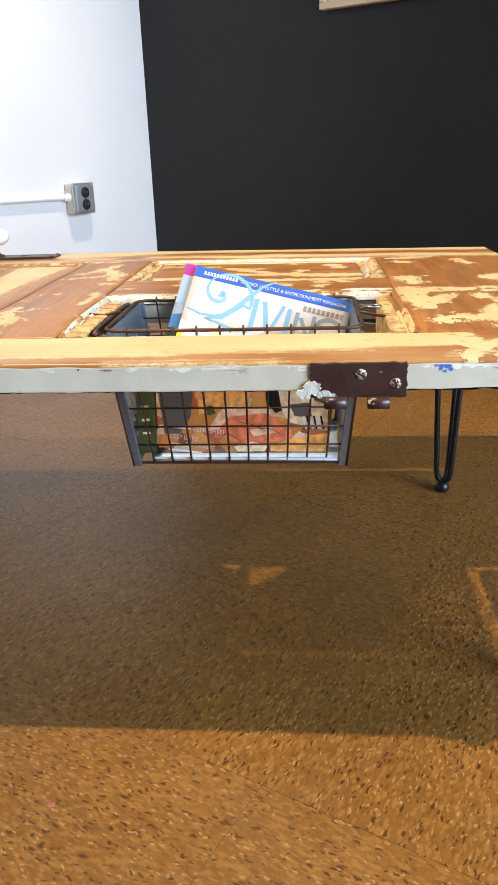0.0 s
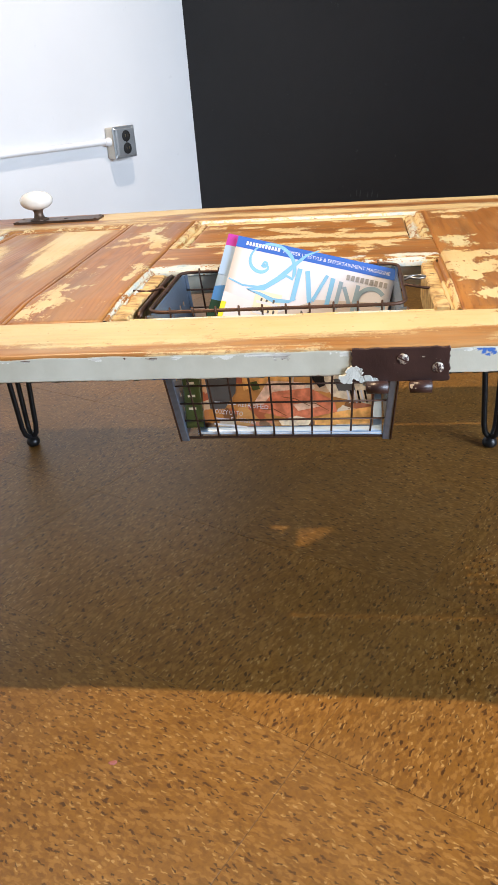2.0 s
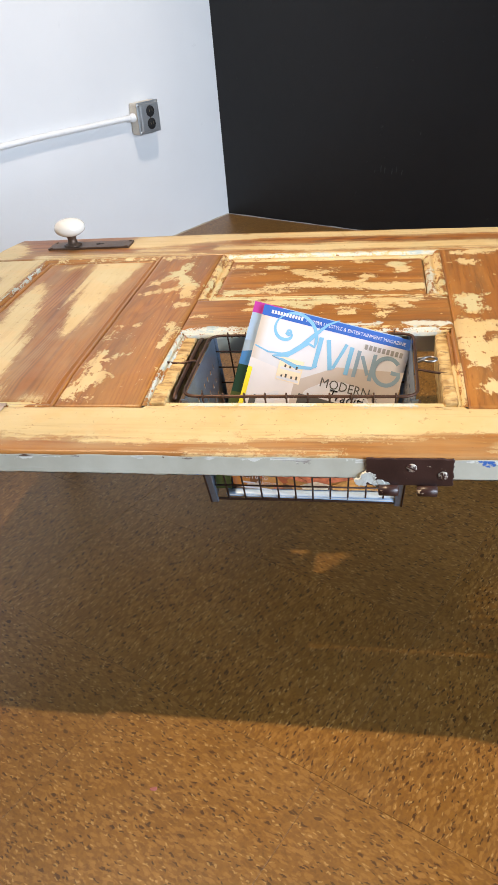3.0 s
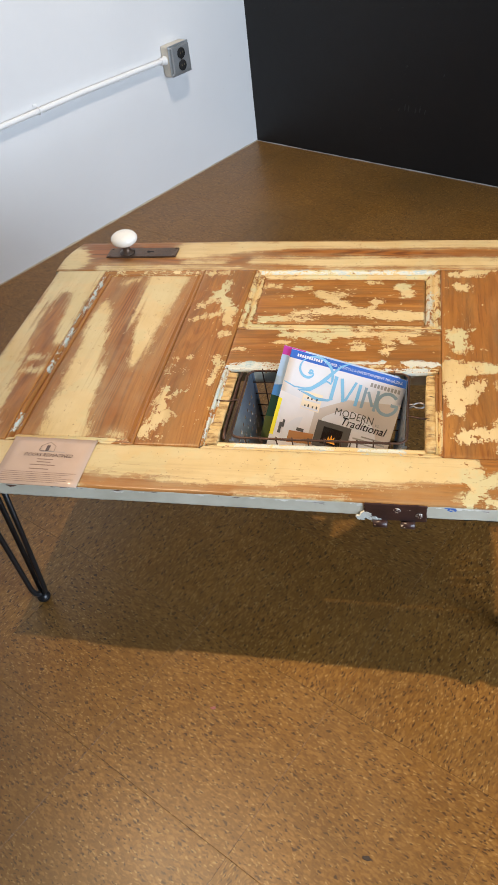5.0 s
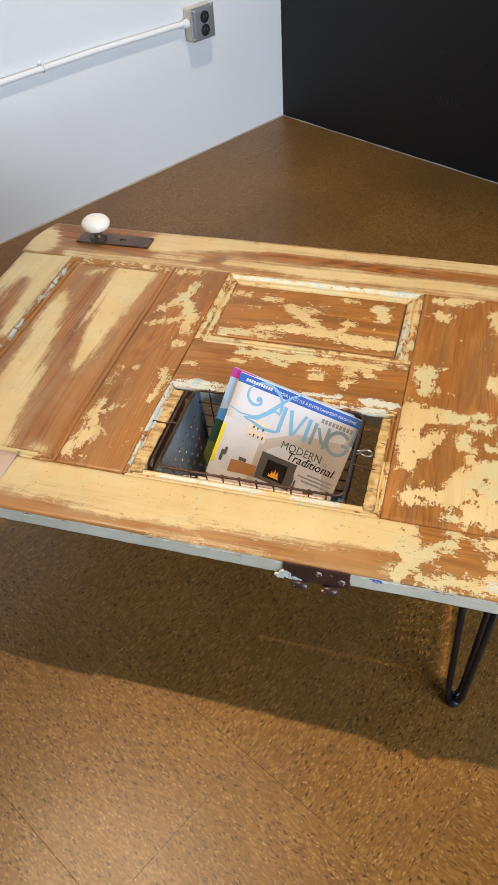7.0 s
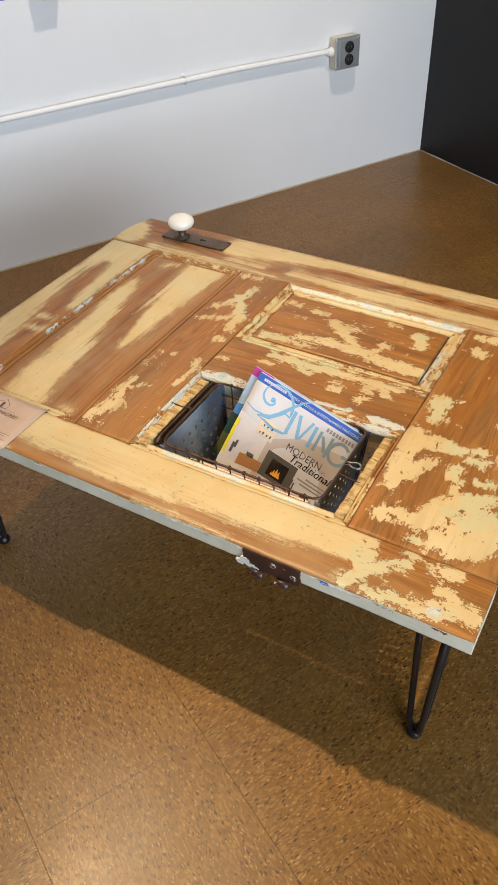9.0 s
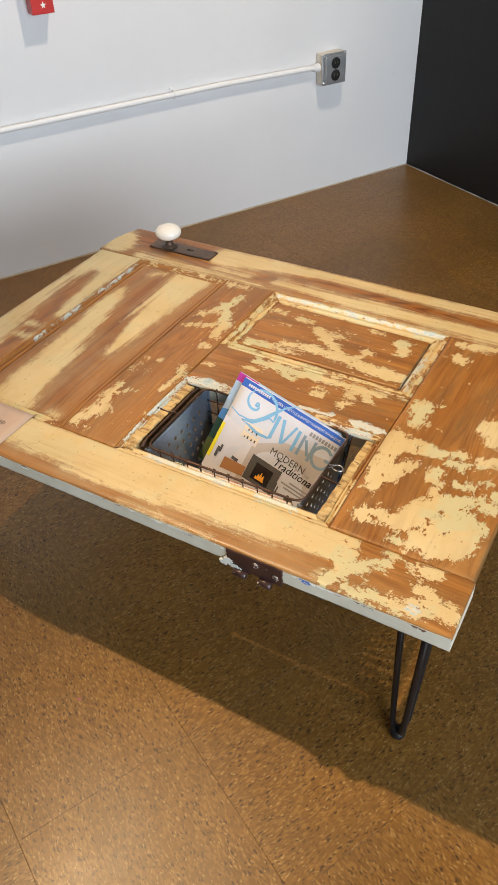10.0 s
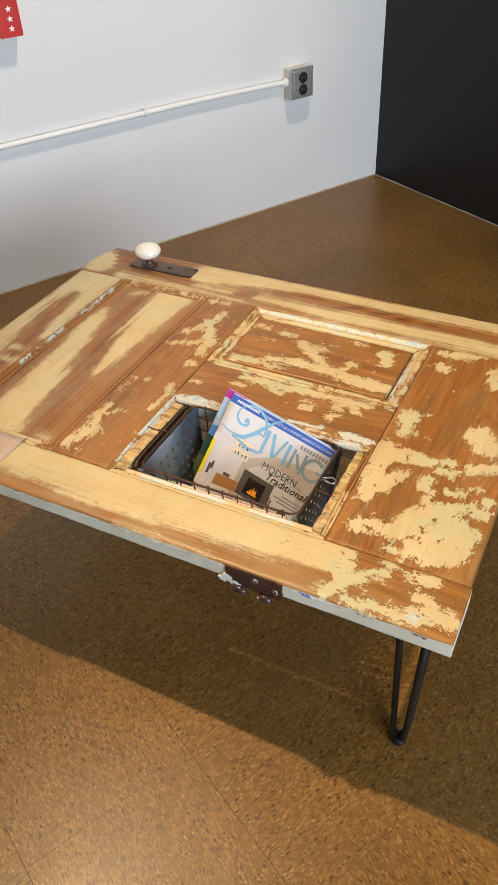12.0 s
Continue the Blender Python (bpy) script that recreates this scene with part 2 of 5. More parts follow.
def tile_mat():
    """Ochre vinyl floor tile with brown and tan chips, waxed."""
    n = Nodes("ochre_vinyl_tile_with_chips")
    c = n.node("TexCoord").outputs["Object"]
    chance = n.node("ObjectInfo").outputs["Random"]
    shift = n.node("CombineXYZ", {0: n.math("MULTIPLY", chance, 37.0), 1: n.math("MULTIPLY", chance, 91.0), 2: n.math("MULTIPLY", chance, 17.0)}).outputs[0]
    base = n.node("VectorMath", {0: c, 1: shift}, operation="ADD").outputs[0]
    wobble = n.node("TexNoise", {"Vector": base, "Scale": 120.0, "Detail": 5.0, "Roughness": 0.62}).outputs[1]
    warped = n.node("VectorMath", {0: base, 1: n.node("VectorMath", {0: wobble, "Scale": 0.0105}, operation="SCALE").outputs[0]}, operation="ADD").outputs[0]
    cloud, grit = n.noise(base, 7, 4), n.noise(base, 260, 3)
    col = n.mix(n.ramp(cloud, 0.3, 0.7), (0.225, 0.106, 0.022), (0.29, 0.142, 0.031))
    col = n.mix(n.ramp(grit, 0.38, 0.66, 0, 0.65), col, (0.165, 0.074, 0.018))

    def chips(turn, scale, colour, share, size, seed, into, strength=1.0):
        m = n.node("Mapping", {"Vector": warped, "Rotation": (0, 0, turn), "Scale": (0.8, 2.5, 1.0), "Location": (seed, seed * 2, 0)}).outputs[0]
        v = n.node("TexVoronoi", {"Vector": m, "Scale": scale, "Randomness": 1.0}, voronoi_dimensions="2D")
        pick = n.node("SeparateColor", {0: v.outputs["Color"]}).outputs[0]
        on = n.math("MULTIPLY", n.math("LESS_THAN", pick, share), n.ramp(v.outputs["Distance"], size, size * 0.66))
        return n.mix(n.math("MULTIPLY", on, strength), into, colour)

    col = chips(0.6, 74, (0.36, 0.19, 0.056), 0.5, 0.46, 1.3, col, 0.6)
    col = chips(-0.5, 112, (0.37, 0.20, 0.064), 0.40, 0.42, 4.1, col, 0.55)
    col = chips(1.9, 80, (0.155, 0.068, 0.016), 0.45, 0.38, 7.7, col, 0.65)
    col = chips(0.2, 72, (0.050, 0.018, 0.007), 0.17, 0.29, 2.9, col, 0.95)
    col = chips(-1.0, 112, (0.045, 0.019, 0.009), 0.18, 0.28, 5.5, col, 0.95)
    col = chips(0.9, 118, (0.56, 0.37, 0.165), 0.17, 0.31, 9.1, col, 0.65)
    col = n.mix(n.math("MULTIPLY", chance, 0.16), col, (0.22, 0.12, 0.045))
    col = n.mix(1.0, col, (0.86, 0.81, 0.67), "MULTIPLY")
    world_c = n.node("NewGeometry").outputs["Position"]
    scuff = n.noise(world_c, 3.2, 5, 0.6)
    col = n.mix(n.ramp(scuff, 0.45, 0.75, 0, 0.26), col, (0.22, 0.130, 0.050))
    col = n.mix(n.ramp(n.noise(world_c, 1.7, 5, 0.62, 0.4), 0.46, 0.66, 0, 0.5), col, (0.105, 0.056, 0.016))
    rough = n.math("ADD", n.ramp(scuff, 0.3, 0.75, 0.27, 0.41), n.math("MULTIPLY", grit, 0.10))
    wax = n.bump(n.math("ADD", n.math("MULTIPLY", n.noise(world_c, 40, 3), 0.8), n.math("MULTIPLY", grit, 0.25)), 0.10, 0.002)
    return n.done(col, rough, 0.0, wax, Specular_IOR_Level=0.42)


TILE = tile_mat()
GROUT = plain("dark_dirt_in_the_joints", (0.11, 0.06, 0.023), 0.8)


# ---- mesh helpers ----
def mesh_of(name, verts, faces, mats, slots=None, smooth=True):
    me = bpy.data.meshes.new(name)
    me.from_pydata([tuple(map(float, p)) for p in verts], [], faces)
    for m in mats:
        me.materials.append(m)
    if slots is not None:
        me.polygons.foreach_set("material_index", slots)
    me.polygons.foreach_set("use_smooth", [smooth] * len(me.polygons))
    me.update()
    return me


def from_bm(name, bm, mats, smooth=False):
    me = bpy.data.meshes.new(name)
    bmesh.ops.recalc_face_normals(bm, faces=bm.faces)
    for f in bm.faces:
        f.smooth = smooth
    bm.to_mesh(me)
    bm.free()
    for m in (mats if isinstance(mats, (list, tuple)) else [mats]):
        me.materials.append(m)
    return me


def attach(ob, parent):
    ob.parent = parent
    if parent.type == "EMPTY":
        ob.matrix_parent_inverse = parent.matrix_basis.inverted()
    return ob


def part(name, me, parent, label=""):
    return tagged(attach(new(name, me), parent), label)


def thing(name, place, label, category, group="", kind=""):
    ob = new(name)
    ob.empty_display_size = 0.05
    ob.matrix_basis = Matrix.Translation(place)
    return tagged(ob, label, category, group, kind)


def box_bm(lo, hi, bevel=0.0, segments=2, m=None, bm=None):
    bm = bm or bmesh.new()
    size = [b - a for a, b in zip(lo, hi)]
    mid = [(a + b) / 2 for a, b in zip(lo, hi)]
    made = bmesh.ops.create_cube(bm, size=1.0, matrix=(m or Matrix()) @ Matrix.LocRotScale(mid, None, size))
    if bevel:
        edges = {e for v in made["verts"] for e in v.link_edges}
        bmesh.ops.bevel(bm, geom=list(edges), offset=bevel, segments=segments, affect="EDGES", profile=0.6)
    return bm


def tube_bm(points, radius, sides=10, closed=False, bm=None, taper=None):
    """A round rod along points."""
    bm = bm or bmesh.new()
    pts = [Vector(p) for p in points]
    rings, side = [], None
    for i, p in enumerate(pts):
        a = pts[i - 1] if (i or closed) else p
        b = pts[(i + 1) % len(pts)] if (i + 1 < len(pts) or closed) else p
        way = (b - a).normalized()
        if side is None:
            side = way.orthogonal().normalized()
        side = (side - way * side.dot(way)).normalized()
        up = way.cross(side)
        r = radius * (taper[i] if taper else 1)
        rings.append([bm.verts.new(p + (side * math.cos(k * math.tau / sides) + up * math.sin(k * math.tau / sides)) * r) for k in range(sides)])
    for i in range(len(rings) if closed else len(rings) - 1):
        r0, r1 = rings[i], rings[(i + 1) % len(rings)]
        shift = 0
        if closed and i == len(rings) - 1:
            shift = min(range(sides), key=lambda s: (r0[0].co - r1[s].co).length)
        for k in range(sides):
            bm.faces.new((r0[k], r0[(k + 1) % sides], r1[(k + 1 + shift) % sides], r1[(k + shift) % sides]))
    if not closed:
        bm.faces.new(rings[0][::-1]), bm.faces.new(rings[-1])
    return bm


def lathe_bm(profile, place, sides=28, m=None, bm=None):
    """A turned shape: pairs of radius and height about the z axis at place."""
    bm = bm or bmesh.new()
    m = m or Matrix.Translation(place)
    rings = [[bm.verts.new(m @ Vector((r * math.cos(k * math.tau / sides), r * math.sin(k * math.tau / sides), z))) for k in range(sides)] for r, z in profile]
    for r0, r1 in zip(rings, rings[1:]):
        for k in range(sides):
            bm.faces.new((r0[k], r0[(k + 1) % sides], r1[(k + 1) % sides], r1[k]))
    bm.faces.new(rings[0][::-1]), bm.faces.new(rings[-1])
    return bm


# ---- the room ----
def slab_along(name, corners, z0, z1, mat, label):
    """A wall or plate over a four-cornered plan."""
    verts = [(*c.xy, z) for z in (z0, z1) for c in corners]
    faces = [(3, 2, 1, 0), (4, 5, 6, 7)] + [(i, (i + 1) % 4, 4 + (i + 1) % 4, 4 + i) for i in range(4)]
    me = mesh_of(name, verts, faces, [mat], smooth=False)
    bm = bmesh.new()
    bm.from_mesh(me)
    bmesh.ops.recalc_face_normals(bm, faces=bm.faces)
    bm.to_mesh(me)
    bm.free()
    return tagged(new(name, me), label, "wall" if name.startswith("wall") else name, kind="structure")


LONG, WIDE, HIGH = 6.2, 5.4, 3.1
slab_along("wall_west", [room(-0.15, -0.15, 0), room(LONG + 0.15, -0.15, 0), room(LONG + 0.15, 0, 0), room(-0.15, 0, 0)], 0, HIGH, WHITE_WALL, "white painted plaster wall, slightly uneven")
wall_north = slab_along("wall_north", [room(0, 0, 0), room(0, WIDE + 0.15, 0), room(-0.15, WIDE + 0.15, 0), room(-0.15, 0, 0)], 0, HIGH, BLACK_WALL, "matt black painted wall")
# south and east walls and ceiling are unseen additions, dark to limit bounce
slab_along("wall_south", [room(LONG, 0, 0), room(LONG + 0.15, 0, 0), room(LONG + 0.15, WIDE + 0.15, 0), room(LONG, WIDE + 0.15, 0)], 0, HIGH, GREY_WALL, "unseen plain grey wall, added to close the room")
for name, a0, a1, z0, z1 in (("wall_east", 0, 0.6, 0, HIGH), ("wall_east_far", 3.2, LONG, 0, HIGH), ("wall_east_below", 0.6, 3.2, 0, 0.5), ("wall_east_above", 0.6, 3.2, 2.2, HIGH)):
    slab_along(name, [room(a0, WIDE, 0), room(a1, WIDE, 0), room(a1, WIDE + 0.15, 0), room(a0, WIDE + 0.15, 0)], z0, z1, GREY_WALL, "unseen plain grey wall, added round the window opening")
CEILING = plain("unseen_ceiling_dark", (0.16, 0.155, 0.15), 0.8)
slab_along("ceiling", [room(-0.15, -0.15, 0), room(LONG + 0.15, -0.15, 0), room(LONG + 0.15, WIDE + 0.15, 0), room(-0.15, WIDE + 0.15, 0)], HIGH, HIGH + 0.1, CEILING, "unseen plain dark ceiling, added to close the room")
floor = slab_along("floor", [room(-0.15, -0.15, 0), room(LONG + 0.15, -0.15, 0), room(LONG + 0.15, WIDE + 0.15, 0), room(-0.15, WIDE + 0.15, 0)], -0.1, -0.0012, GROUT, "waxed ochre vinyl tile floor with brown chips")

# ---- the table made of an old panel door ----
TOP, UNDER = 0.427, 0.3895
X0, X1, Y0, Y1 = -0.716, 0.340, 0.708, 1.494
FRONT, BACK = 0.806, 1.365          # inner edges of the long stiles
RAIL_L, RAIL_M0, RAIL_M1, RAIL_R = -0.602, -0.371, -0.258, 0.125
table = thing("coffee_table", (-0.19, 1.085, 0), "coffee table from an old cream-painted panel door on black hairpin legs", "coffee table")


def warp(px, py):
    """How far the old door has sunk towards its far right corner and along its front stile, in metres."""
    return -0.006 * np.clip((px + 0.25) / 0.59, 0, 1) * np.clip((py - 1.0) / 0.49, 0, 1) - 0.0055 * np.clip((0.88 - py) / 0.074, 0, 1)


def capsule(px, py, strokes):
    """How deep each place lies inside the broad strokes (x0, y0, x1, y1, half width at the start and, if it tapers, at the end), in metres; below 0 outside."""
    best = np.full(px.shape, -1.0)
    for ax, ay, bx, by, w0, *w1 in strokes:
        dx, dy = bx - ax, by - ay
        k = np.clip(((px - ax) * dx + (py - ay) * dy) / (dx * dx + dy * dy + 1e-9), 0, 1)
        w = w0 + ((w1[0] if w1 else w0) - w0) * k
        best = np.maximum(best, w - np.hypot(px - ax - k * dx, py - ay - k * dy))
    return best


def layer(px, py, strokes, ground, soft=0.022):
    """The strength of a layer of paint: 1 well inside its strokes, the ground's own strength far outside."""
    if not strokes:
        return np.full(px.shape, ground)
    return np.maximum(np.clip(0.5 + capsule(px, py, strokes) / soft * 0.5, -0.6, 0.86), ground)


def board(name, x0, x1, y0, y1, mats, paint=(), ground=0.0, old=(), stain=(), thin=0.0, parent=table, z=TOP, bottom=UNDER, rnd=0.0035, step=0.005, ragged=0.0, label="", fall=0.0, soft=0.022, corner=0.0):
    """A board with a fine top skin that carries its paint layers, rounded edges and square sides."""
    xs = np.unique(np.concatenate([[x0, x0 + rnd * 0.3, x0 + rnd], np.arange(x0 + rnd + step, x1 - rnd - step / 2, step), [x1 - rnd, x1 - rnd * 0.3, x1]]))
    ys = np.unique(np.concatenate([[y0, y0 + rnd * 0.3, y0 + rnd], np.arange(y0 + rnd + step, y1 - rnd - step / 2, step), [y1 - rnd, y1 - rnd * 0.3, y1]]))
    gx, gy = np.meshgrid(xs, ys, indexing="ij")
    inset = np.minimum(np.minimum(gx - x0, x1 - gx), np.minimum(gy - y0, y1 - gy))
    drop = rnd * (1 - np.sqrt(np.clip(1 - (1 - np.clip(inset / rnd, 0, 1)) ** 2, 0, 1)))
    rng = np.random.default_rng(int(abs(x0 * 7919 + y0 * 104729) * 100))
    wave = 0.0004 * np.sin(gx * 31 + rng.random() * 6) * np.sin(gy * 27 + rng.random() * 6)
    gz = z - drop * (1 + 0.15 * np.sin(gx * 90 + gy * 70)) + wave - fall * ((y1 - gy) / (y1 - y0)) ** 2 + warp(gx, gy)
    gx = gx + corner * np.clip((gy - y0) / (y1 - y0) * 1.6 - 0.6, 0, 1) ** 1.6 * np.clip(1 - (gx - x0) / 0.06, 0, 1)
    nx, ny = gx.shape
    verts = [tuple(v) for v in np.stack([gx, gy, gz], -1).reshape(-1, 3)]
    at = lambda i, j: i * ny + j
    faces = [(at(i, j), at(i + 1, j), at(i + 1, j + 1), at(i, j + 1)) for i in range(nx - 1) for j in range(ny - 1)]
    slots = [0] * len(faces)
    loop = [(i, 0) for i in range(nx)] + [(nx - 1, j) for j in range(1, ny)] + [(i, ny - 1) for i in range(nx - 2, -1, -1)] + [(0, j) for j in range(ny - 2, 0, -1)]
    rim, previous = [0.0] * len(verts), [at(*c) for c in loop]
    for k, depth in enumerate((0.07, 0.5, 0.90, 1.0)):
        ring = []
        for i, j in loop:
            jag = ragged * (rng.random() - 0.3) * (2.2 if rng.random() < 0.06 else 1) if depth == 1.0 else ragged * 0.25 * (rng.random() - 0.5)
            high = gz[i, j]
            verts.append((gx[i, j], ys[j], high - (high - bottom) * depth + jag))
            rim.append(1.0 if k in (0, 3) else 0.0)
            ring.append(len(verts) - 1)
        for c in range(len(loop)):
            d = (c + 1) % len(loop)
            faces.append((previous[c], ring[c], ring[d], previous[d]))
            slots.append(1)
        previous = ring
    faces.append(tuple(previous[::-1]))
    slots.append(1)
    me = mesh_of(name, verts, faces, mats, slots)
    pts = np.array(verts)
    px, py = pts[:, 0], pts[:, 1]
    data = {"paint": layer(px, py, paint, ground, soft), "old": layer(px, py, old, -0.2, 0.012), "stain": layer(px, py, stain, -0.3, 0.05),
            "thin": np.where((px > 0.15) & (py < FRONT), 0.05, thin), "rim": np.array(rim)}
    for key, values in data.items():
        me.attributes.new(key, "FLOAT", "POINT").data.foreach_set("value", values.astype(np.float32))
    return part(name, me, parent, label)


XW, YW = [WOOD_X, EDGE], [WOOD_Y, EDGE]
board("front_stile", X0, X1, Y0, FRONT, XW, ragged=0.0016, fall=0.0035,
      paint=[(-0.72, 0.779, -0.30, 0.775, 0.034, 0.037), (-0.30, 0.775, 0.02, 0.776, 0.037, 0.034), (-0.72, 0.735, -0.60, 0.735, 0.03, 0.02), (0.02, 0.776, 0.15, 0.780, 0.034, 0.028), (0.168, 0.789, 0.176, 0.753, 0.013, 0.018), (0.176, 0.753, 0.159, 0.715, 0.017, 0.010), (0.19, 0.718, 0.243, 0.724, 0.0105, 0.0115), (0.191, 0.76, 0.223, 0.783, 0.011, 0.0085),
             (0.273, 0.793, 0.287, 0.795, 0.0122), (0.244, 0.721, 0.305, 0.731, 0.0100), (0.281, 0.759, 0.329, 0.739, 0.0115, 0.0130), (0.214, 0.803, 0.26, 0.791, 0.004), (0.272, 0.734, 0.278, 0.751, 0.009), (-0.30, 0.735, -0.12, 0.738, 0.004), (-0.52, 0.709, -0.44, 0.709, 0.003), (-0.18, 0.709, -0.02, 0.709, 0.003)],
      old=[(0.275, 0.728, 0.285, 0.727, 0.004)], thin=0.6, label="long front stile, cream paint worn to orange wood along the edge")
board("back_stile", X0 - 0.008, X1, BACK, Y1, XW, ragged=0.001, corner=0.024,
      paint=[(-0.71, 1.43, -0.690, 1.40, 0.042, 0.03), (-0.43, 1.452, -0.22, 1.470, 0.036, 0.020), (-0.22, 1.478, 0.33, 1.474, 0.016, 0.020), (-0.27, 1.402, -0.10, 1.398, 0.014, 0.020), (-0.10, 1.396, 0.34, 1.390, 0.021, 0.018), (-0.62, 1.376, -0.30, 1.374, 0.006), (-0.42, 1.40, -0.34, 1.40, 0.010)],
      stain=[(-0.672, 1.452, -0.44, 1.470, 0.046, 0.024), (-0.60, 1.384, -0.32, 1.401, 0.014), (-0.32, 1.405, -0.167, 1.438, 0.014, 0.020), (-0.167, 1.438, -0.052, 1.441, 0.021, 0.022), (-0.052, 1.441, 0.062, 1.433, 0.022, 0.016), (0.062, 1.433, 0.33, 1.415, 0.014, 0.009)], thin=0.7, label="long back stile, cream paint with dark brushed streaks")
board("left_rail", X0, RAIL_L, FRONT, BACK, YW, ragged=0.001,
      paint=[(-0.66, 1.36, -0.655, 1.315, 0.060, 0.045), (-0.630, 1.35, -0.622, 1.197, 0.028, 0.019), (-0.622, 1.197, -0.613, 1.094, 0.019, 0.008), (-0.69, 1.33, -0.696, 1.22, 0.026, 0.012), (-0.700, 1.22, -0.704, 1.125, 0.014, 0.020), (-0.702, 1.125, -0.688, 1.042, 0.022, 0.026), (-0.688, 1.042, -0.672, 0.84, 0.028, 0.036), (-0.645, 1.034, -0.632, 1.034, 0.008), (-0.633, 0.993, -0.623, 0.992, 0.009)],
      stain=[(-0.667, 1.235, -0.655, 1.142, 0.012, 0.016), (-0.650, 1.142, -0.622, 0.90, 0.012)], thin=0.6, label="end rail, cream paint brushed away in the middle")
board("middle_rail", RAIL_M0, RAIL_M1, FRONT, BACK, YW, soft=0.018,
      paint=[(-0.308, 1.314, -0.315, 1.273, 0.006, 0.008), (-0.315, 1.273, -0.345, 1.22, 0.0125, 0.010), (-0.309, 1.256, -0.288, 1.198, 0.0125, 0.0145), (-0.288, 1.198, -0.282, 1.163, 0.015), (-0.304, 1.192, -0.349, 1.168, 0.0103, 0.008), (-0.352, 1.348, -0.317, 1.351, 0.0086), (-0.359, 0.992, -0.356, 1.011, 0.0075, 0.006), (-0.332, 1.048, -0.329, 1.045, 0.0055), (-0.360, 1.036, -0.352, 1.039, 0.005), (-0.283, 1.125, -0.281, 1.121, 0.0075),
             (-0.352, 0.942, -0.357, 0.908, 0.0085, 0.0095), (-0.32, 0.943, -0.339, 0.923, 0.0065), (-0.351, 0.912, -0.339, 0.882, 0.0100, 0.0115), (-0.338, 0.878, -0.362, 0.837, 0.0165, 0.0135)] + [(-0.273, 1.043, -0.276, 1.03, 0.007), (-0.266, 1.023, -0.275, 0.969, 0.0065, 0.005), (-0.35, 0.823, -0.333, 0.824, 0.005)], ground=0.10,
      label="cross rail of bare orange fir with flakes of cream paint")
FLAKES_INNER = [(0.138, 1.028, 0.145, 0.921, 0.0225, 0.0146), (0.144, 1.018, 0.195, 1.024, 0.0221, 0.0187), (0.196, 1.019, 0.249, 1.037, 0.0119, 0.0103), (0.24, 1.013, 0.262, 1.012, 0.008), (0.182, 0.982, 0.148, 0.912, 0.0151, 0.0159), (0.224, 0.98, 0.243, 0.917, 0.0107, 0.0101)]
FLAKES_CORNER = [(0.153, 0.85, 0.215, 0.86, 0.0113, 0.0144), (0.215, 0.86, 0.251, 0.921, 0.0180, 0.0185), (0.209, 0.824, 0.233, 0.822, 0.0062), (0.253, 0.913, 0.316, 0.968, 0.0121, 0.0110), (0.283, 0.891, 0.262, 0.84, 0.0318, 0.0268), (0.297, 0.839, 0.305, 0.89, 0.0214, 0.0237), (0.316, 0.941, 0.317, 0.95, 0.0124), (0.263, 0.963, 0.304, 0.991, 0.0055)]
FLAKES_FAR = [(0.152, 1.13, 0.159, 1.086, 0.0173, 0.015), (0.273, 1.124, 0.292, 1.098, 0.0246, 0.0255), (0.281, 1.036, 0.322, 1.048, 0.0117), (0.149, 1.344, 0.216, 1.354, 0.0112), (0.162, 1.294, 0.166, 1.29, 0.0146), (0.253, 1.316, 0.264, 1.273, 0.0125)]
board("right_rail", RAIL_R, X1 - 0.003, FRONT, BACK, [WOOD_Y, WOOD_Y], ragged=0.001, soft=0.018,
      paint=FLAKES_INNER + FLAKES_CORNER + FLAKES_FAR, ground=0.10,
      label="end rail of bare orange fir with large flakes of cream paint")
board("mullion", RAIL_M1, RAIL_R, 1.022, 1.138, XW, soft=0.018,
      paint=[(-0.164, 1.121, -0.07, 1.122, 0.0090, 0.0110), (-0.07, 1.122, 0.072, 1.127, 0.0115), (0.03, 1.111, 0.028, 1.07, 0.0105, 0.0075), (-0.025, 1.084, -0.017, 1.084, 0.0085), (0.058, 1.116, 0.065, 1.102, 0.007), (-0.108, 1.114, -0.085, 1.103, 0.0078), (-0.17, 1.096, -0.156, 1.094, 0.0055), (0.085, 1.127, 0.122, 1.131, 0.0048), (-0.25, 1.07, -0.238, 1.072, 0.006), (-0.05, 1.028, 0.12, 1.026, 0.004)],
      old=[(-0.033, 1.033, 0.025, 1.036, 0.0060, 0.0052), (0.065, 1.036, 0.119, 1.032, 0.0088, 0.0072), (-0.245, 1.026, -0.12, 1.026, 0.004)], ground=0.08, label="bare fir bar between the panels with cream flakes")
board("large_panel", RAIL_L + 0.018, RAIL_M0 - 0.004, FRONT + 0.016, BACK - 0.016, YW, z=TOP - 0.005, bottom=UNDER + 0.01, rnd=0.004,
      paint=[(-0.448, 1.34, -0.449, 1.188, 0.046, 0.034), (-0.449, 1.188, -0.438, 1.081, 0.034, 0.020), (-0.438, 1.081, -0.435, 1.026, 0.020, 0.006), (-0.560, 1.227, -0.551, 1.168, 0.012, 0.022), (-0.551, 1.168, -0.535, 1.062, 0.022, 0.029), (-0.535, 1.062, -0.520, 0.966, 0.029, 0.034), (-0.520, 0.966, -0.505, 0.836, 0.034, 0.042), (-0.545, 1.315, -0.520, 1.335, 0.007), (-0.42, 0.833, -0.40, 0.831, 0.005)],
      stain=[(-0.505, 1.299, -0.475, 1.096, 0.014, 0.020), (-0.470, 1.096, -0.437, 0.86, 0.026, 0.024)], thin=0.6, label="wide fir panel with two brushed cream bands")
